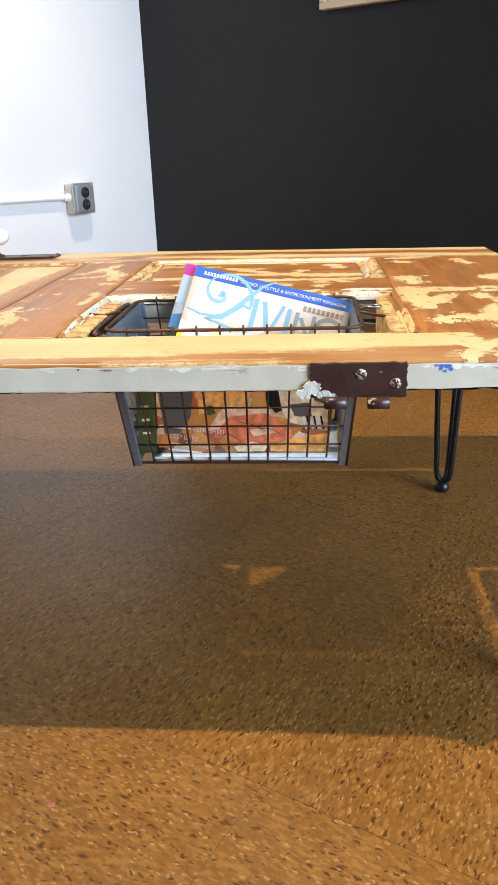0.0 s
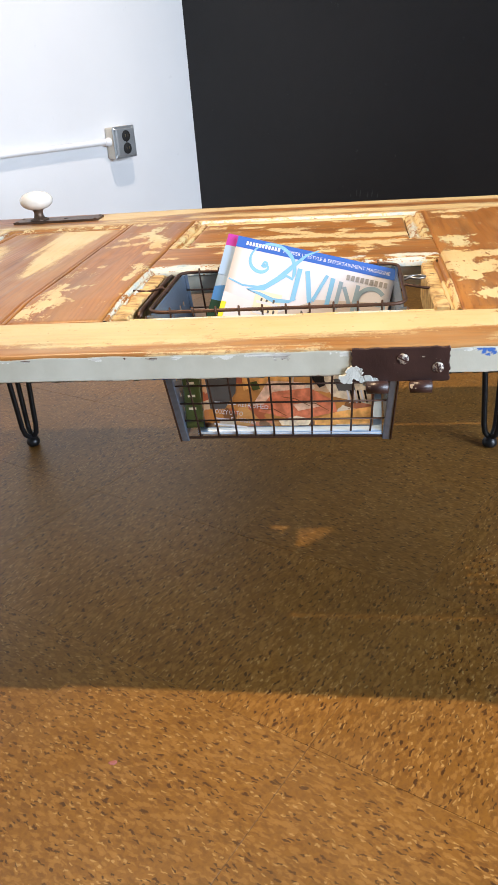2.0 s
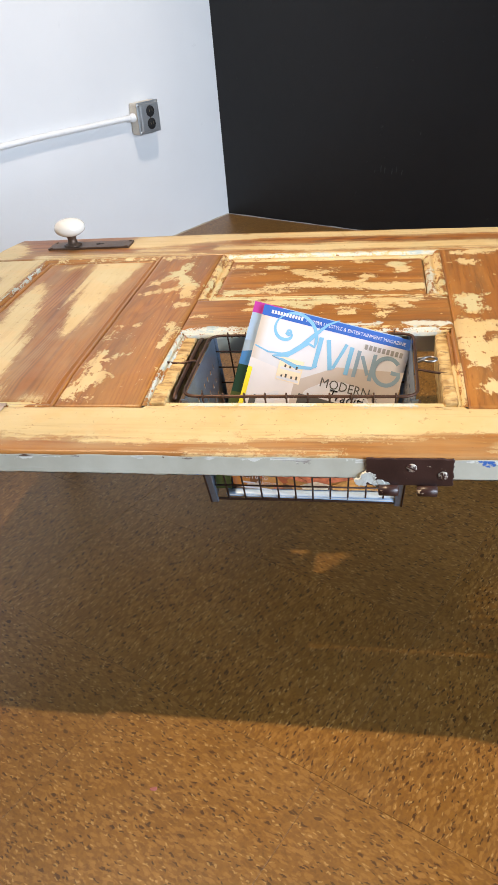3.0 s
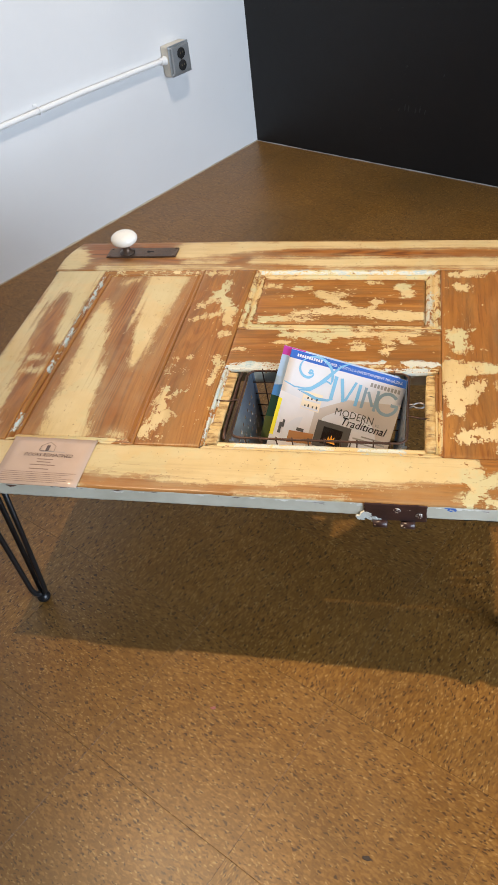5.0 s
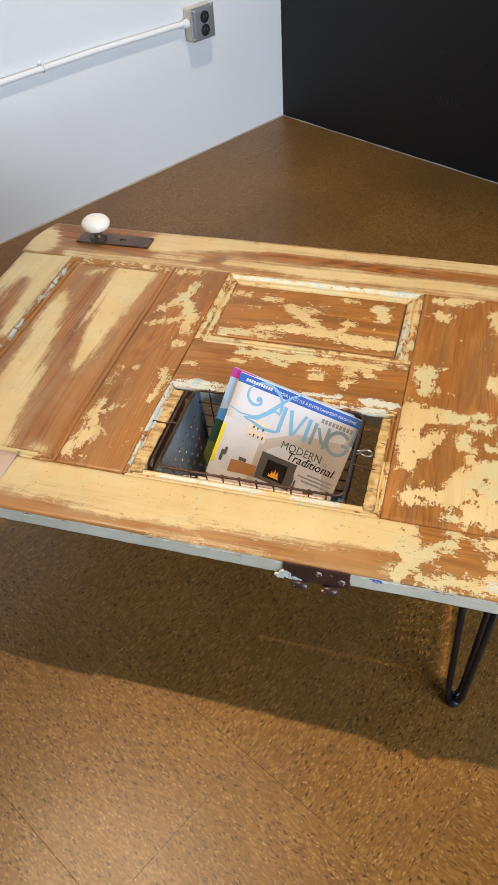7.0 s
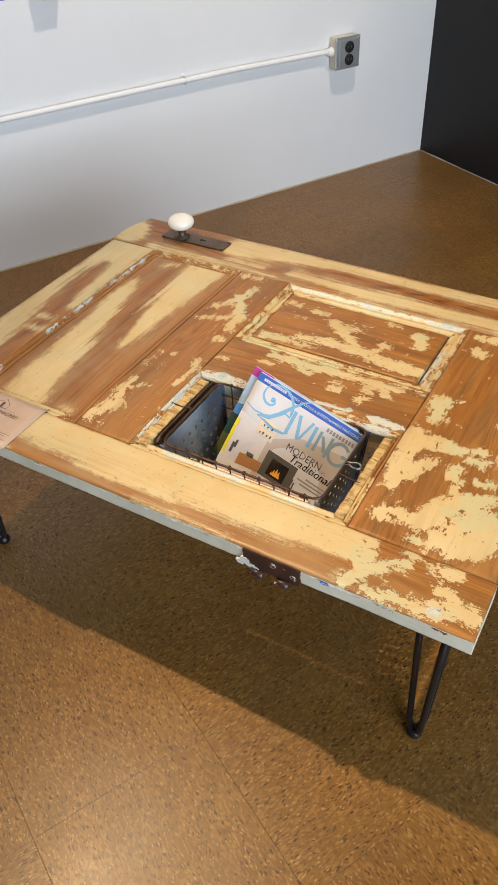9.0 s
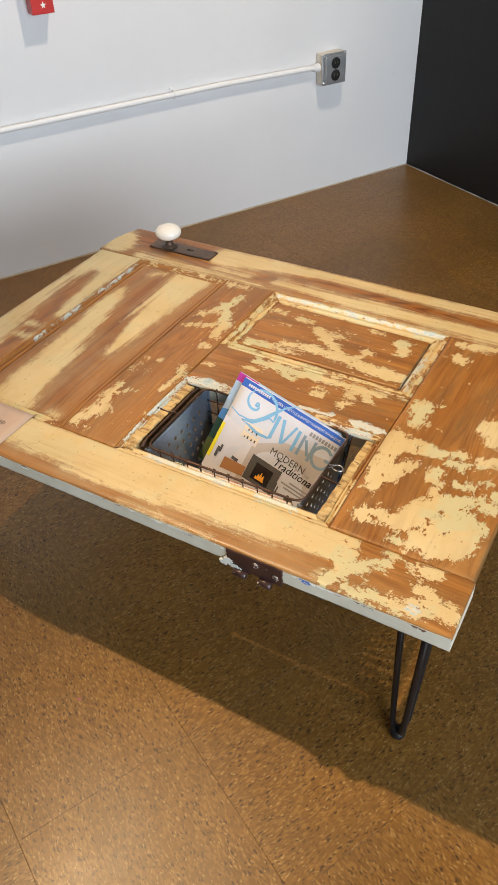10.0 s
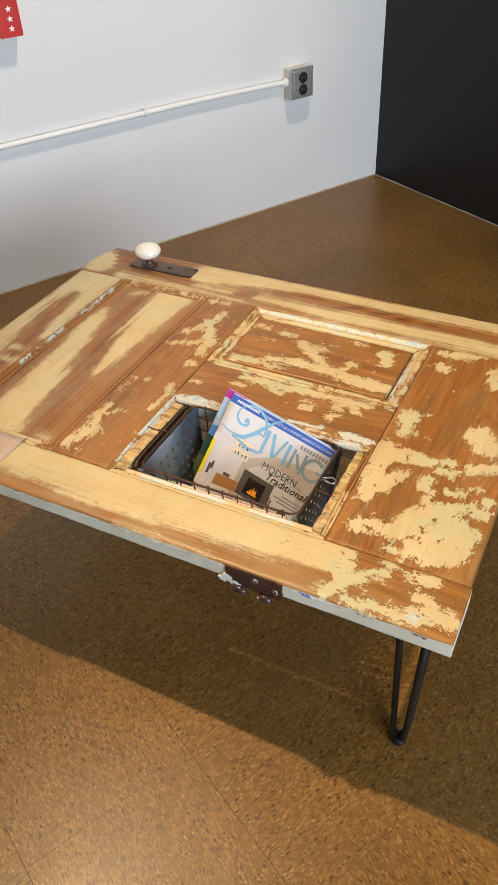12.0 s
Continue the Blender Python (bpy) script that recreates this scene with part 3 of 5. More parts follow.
board("upper_panel", RAIL_M1 + 0.024, RAIL_R - 0.030, 1.165, 1.332, XW, z=TOP - 0.004, bottom=UNDER + 0.01, rnd=0.004, soft=0.018,
      paint=[(-0.113, 1.276, -0.06, 1.231, 0.0105, 0.0135), (-0.152, 1.203, -0.049, 1.212, 0.0100, 0.0145), (-0.048, 1.207, 0.088, 1.192, 0.0160, 0.0140), (-0.009, 1.218, 0.006, 1.244, 0.0085), (0.053, 1.299, 0.057, 1.278, 0.0182, 0.0150), (-0.013, 1.314, 0.004, 1.317, 0.007), (-0.08, 1.274, -0.059, 1.274, 0.007), (-0.228, 1.305, -0.201, 1.302, 0.007), (-0.169, 1.295, -0.14, 1.297, 0.0055), (-0.19, 1.261, -0.175, 1.26, 0.0055), (-0.22, 1.18, -0.12, 1.18, 0.006)], ground=0.14,
      label="small fir panel with flaked cream paint")


def moulding(name, p0, p1, inward, width, mats, high=TOP - 0.001, low=TOP - 0.0075, ground=0.3, old=(), paint=(), thin=0.0):
    """A mitred strip of panel moulding with a rounded profile."""
    a, b, n = Vector(p0), Vector(p1), Vector(inward)
    along = (b - a).normalized()
    profile = [(0.0, low - 0.006), (0.0, high), (0.12, high + 0.0006), (0.30, high - 0.0005), (0.40, low + 0.0004), (0.50, low + 0.0008), (0.66, low + 0.0042), (0.85, low + 0.002), (1.0, low - 0.003)]
    count = max(8, int((b - a).length / 0.006))
    verts = []
    for i in range(count + 1):
        for s, z in profile:
            w = s * width
            q = (a + along * w).lerp(b - along * w, i / count) + n * w
            verts.append((q.x, q.y, z + 0.00012 * math.sin(i * 1.3 + s * 5) + float(warp(q.x, q.y))))
    m = len(profile)
    faces = [(i * m + k, (i + 1) * m + k, (i + 1) * m + k + 1, i * m + k + 1) for i in range(count) for k in range(m - 1)]
    if along.cross(Vector((n.x, n.y, 0)).to_3d()).z < 0:
        faces = [f[::-1] for f in faces]
    me = mesh_of(name, verts, faces, mats)
    pts = np.array(verts)
    data = {"paint": layer(pts[:, 0], pts[:, 1], paint, ground), "old": layer(pts[:, 0], pts[:, 1], old, -0.1, 0.016), "stain": np.full(len(pts), -0.2), "thin": np.full(len(pts), thin)}
    for key, values in data.items():
        me.attributes.new(key, "FLOAT", "POINT").data.foreach_set("value", values.astype(np.float32))
    return part(name, me, table)


def frame_of_moulding(x0, x1, y0, y1, width, **by_side):
    narrow = by_side.pop("ends", width)
    for side, p0, p1, n, mats in (("front", (x0, y0, 0), (x1, y0, 0), (0, 1, 0), XW[:1]), ("back", (x1, y1, 0), (x0, y1, 0), (0, -1, 0), XW[:1]),
                                  ("left", (x0, y1, 0), (x0, y0, 0), (1, 0, 0), YW[:1]), ("right", (x1, y0, 0), (x1, y1, 0), (-1, 0, 0), YW[:1])):
        options = dict(by_side.get(side, {}))
        wide = options.pop("wide", narrow if side in ("left", "right") else width)
        moulding("moulding", p0, p1, n, wide, mats, **options)


frame_of_moulding(RAIL_L, RAIL_M0, FRONT, BACK, 0.020, left=dict(old=[(-0.597, 1.34, -0.597, 1.00, 0.0022), (-0.595, 0.87, -0.595, 0.83, 0.003)], ground=0.1),
                  front=dict(paint=[(-0.6, 0.815, -0.42, 0.815, 0.012)], ground=0.35), back=dict(ground=0.42), right=dict(ground=0.05))
frame_of_moulding(RAIL_M1, RAIL_R, 1.138, BACK, 0.028, back=dict(old=[(-0.24, 1.357, 0.12, 1.355, 0.004)], paint=[(-0.25, 1.35, 0.12, 1.35, 0.02)]),
                  front=dict(paint=[(-0.23, 1.15, 0.10, 1.15, 0.012)]), left=dict(paint=[(-0.245, 1.15, -0.245, 1.34, 0.010)]), right=dict(paint=[(0.11, 1.15, 0.11, 1.34, 0.012)], old=[(0.105, 1.17, 0.105, 1.27, 0.007)]))
frame_of_moulding(RAIL_M1, RAIL_R, FRONT, 1.022, 0.016, ends=0.012, left=dict(old=[(-0.252, 1.01, -0.252, 0.82, 0.0045)], ground=0.3), back=dict(wide=0.008, old=[(-0.25, 1.018, -0.14, 1.018, 0.008), (0.03, 1.018, 0.10, 1.018, 0.006)], paint=[(-0.25, 1.01, 0.12, 1.01, 0.012)]),
                  front=dict(wide=0.0225, paint=[(-0.25, 0.815, 0.12, 0.815, 0.03)], old=[(-0.20, 0.818, -0.05, 0.818, 0.006), (0.0, 0.819, 0.06, 0.819, 0.005)], high=TOP - 0.0030, low=TOP - 0.0090), right=dict(paint=[(0.115, 0.82, 0.115, 0.90, 0.012)], ground=0.25))

# sawn edges of the panel that was cut out for the basket
def sawn():
    n = Nodes("raw_sawn_fir")
    c = n.coords((0.12, 1, 0.5))
    f, g = n.noise(c, 130, 6, 0.7), n.noise(n.coords(), 60, 4)
    col = n.mix(n.ramp(f, 0.36, 0.6), (0.20, 0.095, 0.03), (0.62, 0.42, 0.17))
    col = n.mix(n.ramp(g, 0.44, 0.62, 0, 0.8), col, (0.66, 0.50, 0.24))
    crack = n.noise(n.coords((0.25, 1, 0.25)), 150, 5, 0.7)
    col = n.mix(n.ramp(crack, 0.60, 0.66), col, (0.09, 0.045, 0.018))
    return n.done(col, 0.65, 0.0, n.bump(f, 1.0, 0.002))


RAW = sawn()
# the right strip reaches below the boards, unseen, to block lamplight through the gap
for lo, hi in (((-0.252, FRONT + 0.012, UNDER - 0.002), (-0.231, 1.009, TOP - 0.006)), ((0.099, FRONT + 0.012, UNDER - 0.014), (0.115, 1.009, TOP - 0.006))):
    bm = box_bm(lo, hi, 0.002, 1)
    bmesh.ops.subdivide_edges(bm, edges=[e for e in bm.edges if abs(e.verts[0].co.y - e.verts[1].co.y) > 0.1], cuts=22)
    for v in bm.verts:
        v.co.x += noise.noise(v.co * 160) * 0.0013
        v.co.z += noise.noise(v.co * 190) * 0.003
    part("sawn_edge", from_bm("sawn_edge", bm, RAW), table, "raw sawn light wood edge")

# hairpin legs
for fx, fy, sx, sy in ((-0.647, 0.779, -1, 1), (0.278, 0.788, 1, 1), (0.258, 1.326, 1, -1), (-0.640, 1.350, -1, -1)):
    spread = ((-0.024 * sx, -0.004 * sy), (0.022 * sx, -0.026 * sy), (0.022 * sx, 0.026 * sy))
    leg = part("leg", from_bm("mounting_plate", box_bm((fx - 0.045, fy - 0.045, UNDER - 0.004), (fx + 0.045, fy + 0.045, UNDER - 0.0005), 0.003, 1), IRON), table, "black three-rod hairpin steel leg")
    for k, (dx, dy) in enumerate(spread):
        ox, oy = spread[(k + 1) % 3]
        low = [(fx + dx * 1.0, fy + dy * 1.0, UNDER - 0.003), (fx + dx * 0.78, fy + dy * 0.78, 0.22), (fx + dx * 0.50, fy + dy * 0.50, 0.045), (fx + dx * 0.40, fy + dy * 0.40, 0.029), (fx + dx * 0.12, fy + dy * 0.12, 0.0185), (fx, fy, 0.018)]
        part("rod", from_bm("rod", tube_bm(low, 0.0053, 10), IRON, True), leg)
    part("foot", from_bm("foot", lathe_bm([(0.006, 0.0), (0.0105, 0.001), (0.0135, 0.006), (0.0135, 0.011), (0.010, 0.018), (0.005, 0.021)], (fx, fy, 0), 20), IRON, True), leg, "round black rubber foot cap")

# lock plate with porcelain knob
KX, KY = -0.573, 1.438
plate = part("lock_plate", from_bm("lock_plate", box_bm((-0.619, 1.420, TOP), (-0.454, 1.460, TOP + 0.004), 0.0012, 2), PLATE), table, "dark rusted iron lock plate with keyhole")
BLACK = plain("black_void", (0.006, 0.006, 0.006), 0.8, 0, 0.1)
# the hole's inner darkness is a black patch laid on the plate
bm = lathe_bm([(0.0042, 0), (0.0042, 0.0006)], (-0.522, 1.441, TOP + 0.0038), 14)
box_bm((-0.521, 1.4392, TOP + 0.0038), (-0.510, 1.4428, TOP + 0.0044), bm=bm)
part("keyhole", from_bm("keyhole", bm, BLACK), plate)
for x in (-0.612, -0.460):
    for y in (1.423, 1.456):
        part("screw", from_bm("screw", lathe_bm([(0.0034, 0), (0.0032, 0.0008), (0.0015, 0.0013)], (x, y, TOP + 0.004), 12), PLATE, True), plate)
part("stem", from_bm("stem", lathe_bm([(0.0175, 0), (0.0175, 0.002), (0.0105, 0.0045), (0.0085, 0.010), (0.0085, 0.0155), (0.0115, 0.0205), (0.0115, 0.0230)], (KX, KY, TOP + 0.004), 24), PLATE, True), table, "dark iron knob stem")
ball = [(0.0303 * math.sin(a) ** 0.9, 0.0168 - 0.0168 * math.cos(a)) for a in np.linspace(0.28, math.pi - 0.06, 16)]
part("knob", from_bm("knob", lathe_bm(ball, (KX, KY, TOP + 0.0225), 32), PORCELAIN, True), table, "glossy white porcelain door knob")

# hinge leaf on the front edge
HX0, HX1 = 0.013, 0.103
bm = box_bm((HX0, Y0 - 0.0032, 0.3835), (HX1, Y0 - 0.0005, 0.4172), 0.0008, 1)
bmesh.ops.subdivide_edges(bm, edges=[e for e in bm.edges if e.calc_length() > 0.03], cuts=14)
for v in bm.verts:
    if abs(v.co.x - HX0) < 0.002 or abs(v.co.x - HX1) < 0.002:
        v.co.x += noise.noise(Vector((v.co.x * 20, 0.3, v.co.z * 330))) * 0.0022
    if v.co.z < 0.3855 or v.co.z > 0.4152:
        v.co.z += noise.noise(Vector((v.co.x * 260, 0.7, v.co.z * 20))) * 0.0018
hinge = part("hinge", from_bm("hinge", bm, HINGE), table, "maroon painted old hinge leaf with chipped edges")
def worn_screw():
    n = Nodes("half_bared_screw_steel")
    f = n.noise(n.coords(), 260, 4, 0.6)
    return n.done(n.mix(n.ramp(f, 0.46, 0.52), (0.06, 0.03, 0.03), (0.55, 0.50, 0.42)), 0.5, n.ramp(f, 0.46, 0.52, 0.0, 0.6), n.bump(f, 0.5, 0.001))


SCREW = worn_screw()
for x, z, turn in ((0.060, 0.406, 0.5), (0.092, 0.397, 1.3)):
    m = Matrix.Translation((x, Y0 - 0.003, z)) @ Matrix.Rotation(radians(90), 4, "X")
    head = part("hinge_screw", from_bm("hinge_screw", lathe_bm([(0.0056, 0), (0.005, 0.0009), (0.0025, 0.0014)], None, 18, m), SCREW, True), hinge, "half-bared slotted screw")
    slot_m = Matrix.Translation((x, Y0 - 0.0045, z)) @ Matrix.Rotation(turn, 4, "Y")
    part("hinge_screw_cover", from_bm("slot", box_bm((-0.0048, -0.0004, -0.0007), (0.0048, 0.0004, 0.0007), m=slot_m), HINGE), hinge)
for x in (0.026, 0.066):
    m = Matrix.Translation((x, Y0 - 0.006, 0.3795)) @ Matrix.Rotation(radians(90), 4, "Y")
    part("knuckle", from_bm("knuckle", lathe_bm([(0.0035, 0), (0.006, 0.0008), (0.006, 0.0205), (0.0035, 0.0213)], None, 18, m), HINGE, True), hinge)

# thick flakes of white paint left on the hinge's end
FLAKE = plain("flaking_white_paint", (0.60, 0.60, 0.54), 0.6, 0.0, 0.15, 120, 0.6)
for x, z, r, seed in ((0.016, 0.3935, 0.0090, 1), (0.027, 0.3865, 0.0065, 2), (0.008, 0.3875, 0.0065, 5), (0.034, 0.3855, 0.004, 8)):
    bm, pts = bmesh.new(), []
    for k in range(36):
        a = k / 36 * math.tau
        q = r * (0.6 + 0.6 * abs(noise.noise(Vector((math.cos(a) * 1.7, math.sin(a) * 1.7, seed * 3.1)))) + 0.14 * noise.noise(Vector((math.cos(a) * 6, math.sin(a) * 6, seed))))
        pts.append((x + q * math.cos(a) * 1.25, z + q * math.sin(a)))
    front = [bm.verts.new((px, Y0 - 0.0040 - 0.0004 * math.sin(k * 2.3), pz)) for k, (px, pz) in enumerate(pts)]
    back = [bm.verts.new((px, Y0 - 0.0006, pz)) for px, pz in pts]
    bm.faces.new(front)
    for k in range(36):
        bm.faces.new((front[k], front[(k + 1) % 36], back[(k + 1) % 36], back[k]))
    part("paint_flake", from_bm("paint_flake", bm, FLAKE), hinge, "thick flake of white paint")


# ---- wire basket sunk into the table ----
def lerp3(a, b, k):
    return Vector(a).lerp(Vector(b), k)


RZ, BZ = 0.4212, 0.262
RIM = [Vector((-0.213, 0.832, RZ)), Vector((0.071, 0.832, RZ)), Vector((0.071, 1.0125, RZ)), Vector((-0.213, 1.0125, RZ))]
BOT = [Vector((-0.192, 0.840, BZ)), Vector((0.054, 0.840, BZ)), Vector((0.054, 0.985, BZ)), Vector((-0.192, 0.985, BZ))]
basket = thing("wire_basket", (-0.07, 0.912, BZ), "rusty wire locker basket with galvanised ends, sunk into the tabletop", "basket")


def rounded_loop(corners, r, steps=5):
    out = []
    for i, c in enumerate(corners):
        a, b = (corners[i - 1] - c).normalized(), (corners[(i + 1) % len(corners)] - c).normalized()
        for k in range(steps + 1):
            q = k / steps
            out.append(c + a * r * (1 - q) ** 2 + b * r * q ** 2)
    return out


part("rim", from_bm("rim", tube_bm(rounded_loop(RIM, 0.020), 0.0020, 10, True), RUST, True), basket, "thick rusty rim wire")
part("bottom_wire", from_bm("bottom_wire", tube_bm(rounded_loop(BOT, 0.006), 0.0017, 8, True), RUST, True), basket)
for f, lab in ((0, "front"), (2, "back")):
    ra, rb, ba, bb = RIM[f], RIM[f + 1], BOT[f], BOT[f + 1]
    for k in range(1, 11):
        q = k / 11
        a, b = lerp3(ra, rb, q), lerp3(ba, bb, q)
        out = Vector((0, -1 if f == 0 else 1, 0))
        hook = [a + out * 0.0035 + Vector((0, 0, -0.001)), a + Vector((0, 0, 0.0042)), a - out * 0.0035, a - out * 0.001 + Vector((0, 0, -0.005)), lerp3(a, b, 0.5), b + Vector((0, 0, 0.001))]
        part("upright_wire", from_bm("upright_wire", tube_bm(hook, 0.0012, 6), RUST, True), basket)
    for k in range(1, 7):
        q = k / 7
        part("cross_wire", from_bm("cross_wire", tube_bm([lerp3(ra, ba, q), lerp3(rb, bb, q)], 0.0012, 6), RUST, True), basket)
for k in range(1, 11):
    q = k / 11
    part("floor_wire", from_bm("floor_wire", tube_bm([lerp3(BOT[0], BOT[1], q), lerp3(BOT[3], BOT[2], q)], 0.0011, 6), RUST, True), basket)


def perforated(r0, r1, b0, b1, cols=9, rows=8):
    """A sheet between a rim edge and a bottom edge with a round hole in most of its cells."""
    bm = bmesh.new()
    grid = [[bm.verts.new(lerp3(lerp3(r0, r1, i / cols), lerp3(b0, b1, i / cols), j / rows)) for j in range(rows + 1)] for i in range(cols + 1)]
    for i in range(cols):
        for j in range(rows):
            c = [grid[i][j], grid[i + 1][j], grid[i + 1][j + 1], grid[i][j + 1]]
            if j in (0, rows - 1) or i in (0, cols - 1):
                bm.faces.new(c)
                continue
            mid = sum((v.co for v in c), Vector()) / 4
            ring = []
            for k in range(8):
                edge = c[k // 2].co if k % 2 == 0 else (c[k // 2].co + c[(k // 2 + 1) % 4].co) / 2
                ring.append(bm.verts.new(mid + (edge - mid).normalized() * 0.0039))
            for k in range(4):
                a, b = c[k], c[(k + 1) % 4]
                bm.faces.new((a, b, ring[(2 * k + 2) % 8], ring[2 * k + 1], ring[2 * k]))
    return bm


for ia, ib, sx in ((3, 0, 1), (2, 1, -1)):
    inset = Vector((0.003 * sx, 0, -0.002))
    sheet = part("end_panel", from_bm("end_panel", perforated(RIM[ia] + inset, RIM[ib] + inset, BOT[ia] + inset, BOT[ib] + inset), ZINC), basket, "bluish perforated galvanised end panel")
    mod = sheet.modifiers.new("thickness", "SOLIDIFY")
    mod.thickness = 0.0009
    for c in (ia, ib):
        out = Vector((0, -1 if c in (0, 1) else 1, 0))
        bm = bmesh.new()
        top, low = RIM[c] + Vector((0, 0, -0.003)), BOT[c] + Vector((0, 0, -0.003))
        # folded channel along the slanting edge
        prof = [Vector((0.0 * sx, 0, 0)), out * 0.004, out * 0.004 + Vector((0.0075 * sx, 0, 0)), out * 0.001 + Vector((0.0085 * sx, 0, 0)), out * 0.001 + Vector((0.005 * sx, 0, 0)), out * 0.0025 + Vector((0.0045 * sx, 0, 0)), out * 0.0015 + Vector((0.002 * sx, 0, 0))]
        rows = [[bm.verts.new(lerp3(top, low, q) + p) for p in prof] for q in (0, 0.33, 0.66, 1)]
        for r0, r1 in zip(rows, rows[1:]):
            for k in range(len(prof)):
                bm.faces.new((r0[k], r0[(k + 1) % len(prof)], r1[(k + 1) % len(prof)], r1[k]))
        bm.faces.new(rows[0]), bm.faces.new(rows[-1][::-1])
        fold = part("folded_edge", from_bm("folded_edge", bm, ZINC), basket, "folded galvanised sheet edge")
        # a thin dark brown rod draws the line along the fold's outer edge
        part("edge_wire", from_bm("edge_wire", tube_bm([top + out * 0.0042 - Vector((0.0012 * sx, 0, 0)), low + out * 0.0042 - Vector((0.0012 * sx, 0, 0))], 0.0013, 6), RUST, True), fold)
# hooks that hold the rim on the sawn edges
part("end_handle", from_bm("end_handle", tube_bm([(-0.2245, 1.010, 0.417), (-0.2255, 0.99, 0.4185), (-0.225, 0.92, 0.4185), (-0.2245, 0.850, 0.4185), (-0.223, 0.832, 0.417)], 0.0030, 8), RUST, True), basket, "thick rusty handle rod")
part("hook", from_bm("hook", tube_bm([(-0.256, 0.925, 0.4225), (-0.236, 0.925, 0.4205), (-0.216, 0.925, 0.4250), (-0.211, 0.925, 0.418)], 0.0016, 8), RUST, True), basket)
part("hook", from_bm("hook", tube_bm([(0.114, 0.895, 0.4185), (0.094, 0.895, 0.4205), (0.073, 0.895, 0.4250), (0.069, 0.895, 0.418)], 0.0016, 8), RUST, True), basket)
STEEL = plain("dull_steel_wire", (0.34, 0.33, 0.32), 0.35, 0.9, 0.2, 90)
ring = [(0.073, 0.921, 0.427)] + [(0.088 + 0.0085 * math.cos(a), 0.9205 + 0.0065 * math.sin(a), 0.4265) for a in np.linspace(2.6, -2.9, 16)] + [(0.073, 0.9165, 0.4245)]
part("wire_eye", from_bm("wire_eye", tube_bm(ring, 0.0016, 8), STEEL, True), basket, "bright twisted wire eye")


# ---- magazines ----
def print_mat(name, a, b, scale=14.0, rough=0.22):
    """Glossy printed paper in two tones."""
    n = Nodes(name)
    c = n.coords()
    f = n.noise(c, scale, 4, 0.5)
    return n.done(n.mix(n.ramp(f, 0.35, 0.65), a, b), rough, 0.0, n.bump(n.noise(c, 5, 2), 0.15, 0.003), Coat_Weight=0.3, Coat_Roughness=0.12)


PAGES = Nodes("page_edges")
_c = PAGES.node("TexCoord").outputs["Object"]
_w = PAGES.node("TexWave", {"Vector": _c, "Scale": 420.0, "Distortion": 2.0, "Detail": 1.0}, bands_direction="Z").outputs[1]
PAGES = PAGES.done(PAGES.mix(_w, (0.62, 0.62, 0.60), (0.80, 0.79, 0.76)), 0.7)
def food_mat():
    """A busy warm-toned photograph: irregular patches of orange, brick, cream and brown."""
    n = Nodes("food_photo_print")
    c = n.coords((1, 1, 1.3))
    w = n.node("TexNoise", {"Vector": c, "Scale": 40.0, "Detail": 3.0}).outputs[1]
    c = n.node("VectorMath", {0: c, 1: n.node("VectorMath", {0: w, "Scale": 0.03}, operation="SCALE").outputs[0]}, operation="ADD").outputs[0]
    v = n.node("TexVoronoi", {"Vector": c, "Scale": 42.0}).outputs["Color"]
    r = n.node("ValToRGB", {0: n.node("SeparateColor", {0: v}).outputs[0]})
    r.color_ramp.interpolation = "CONSTANT"
    stops = ((0.0, (0.60, 0.26, 0.07)), (0.25, (0.50, 0.13, 0.06)), (0.42, (0.75, 0.48, 0.28)), (0.58, (0.68, 0.34, 0.11)), (0.74, (0.78, 0.66, 0.50)), (0.86, (0.20, 0.09, 0.04)), (0.93, (0.62, 0.20, 0.10)))
    while len(r.color_ramp.elements) < len(stops):
        r.color_ramp.elements.new(0.5)
    for e, (p, col) in zip(r.color_ramp.elements, stops):
        e.position, e.color = p, (*col, 1)
    fine = n.noise(c, 160, 5, 0.6)
    return n.done(n.mix(n.ramp(fine, 0.3, 0.7, 0, 0.35), r.outputs[0], (0.32, 0.14, 0.05)), 0.25, 0.0, None, Coat_Weight=0.3)


INK = {key: print_mat(key + "_ink", a, tuple(min(1, x * 1.12) for x in a)) for key, a in dict(
    paper_white=(0.64, 0.64, 0.68), royal_blue=(0.045, 0.13, 0.46), sky_blue=(0.21, 0.45, 0.66), slate_blue=(0.25, 0.35, 0.43), wall_grey=(0.52, 0.46, 0.42), pale_grey=(0.70, 0.67, 0.68), charcoal=(0.10, 0.095, 0.09),
    black=(0.012, 0.011, 0.011), flame=(0.95, 0.42, 0.05), lemon=(0.85, 0.72, 0.05), magenta=(0.42, 0.05, 0.30), hill_blue=(0.07, 0.20, 0.42), leaf_green=(0.07, 0.085, 0.025), dark_green=(0.02, 0.05, 0.03), amber=(0.70, 0.34, 0.11), brown_floor=(0.42, 0.20, 0.08),
    brick_red=(0.52, 0.12, 0.05), peach=(0.76, 0.48, 0.33), cream=(0.80, 0.68, 0.50), brown=(0.16, 0.07, 0.03), haze_blue=(0.34, 0.46, 0.62), kraft=(0.50, 0.36, 0.27), mid_brown=(0.24, 0.155, 0.115), text_brown=(0.10, 0.06, 0.045), mid_grey=(0.30, 0.29, 0.285)).items()}

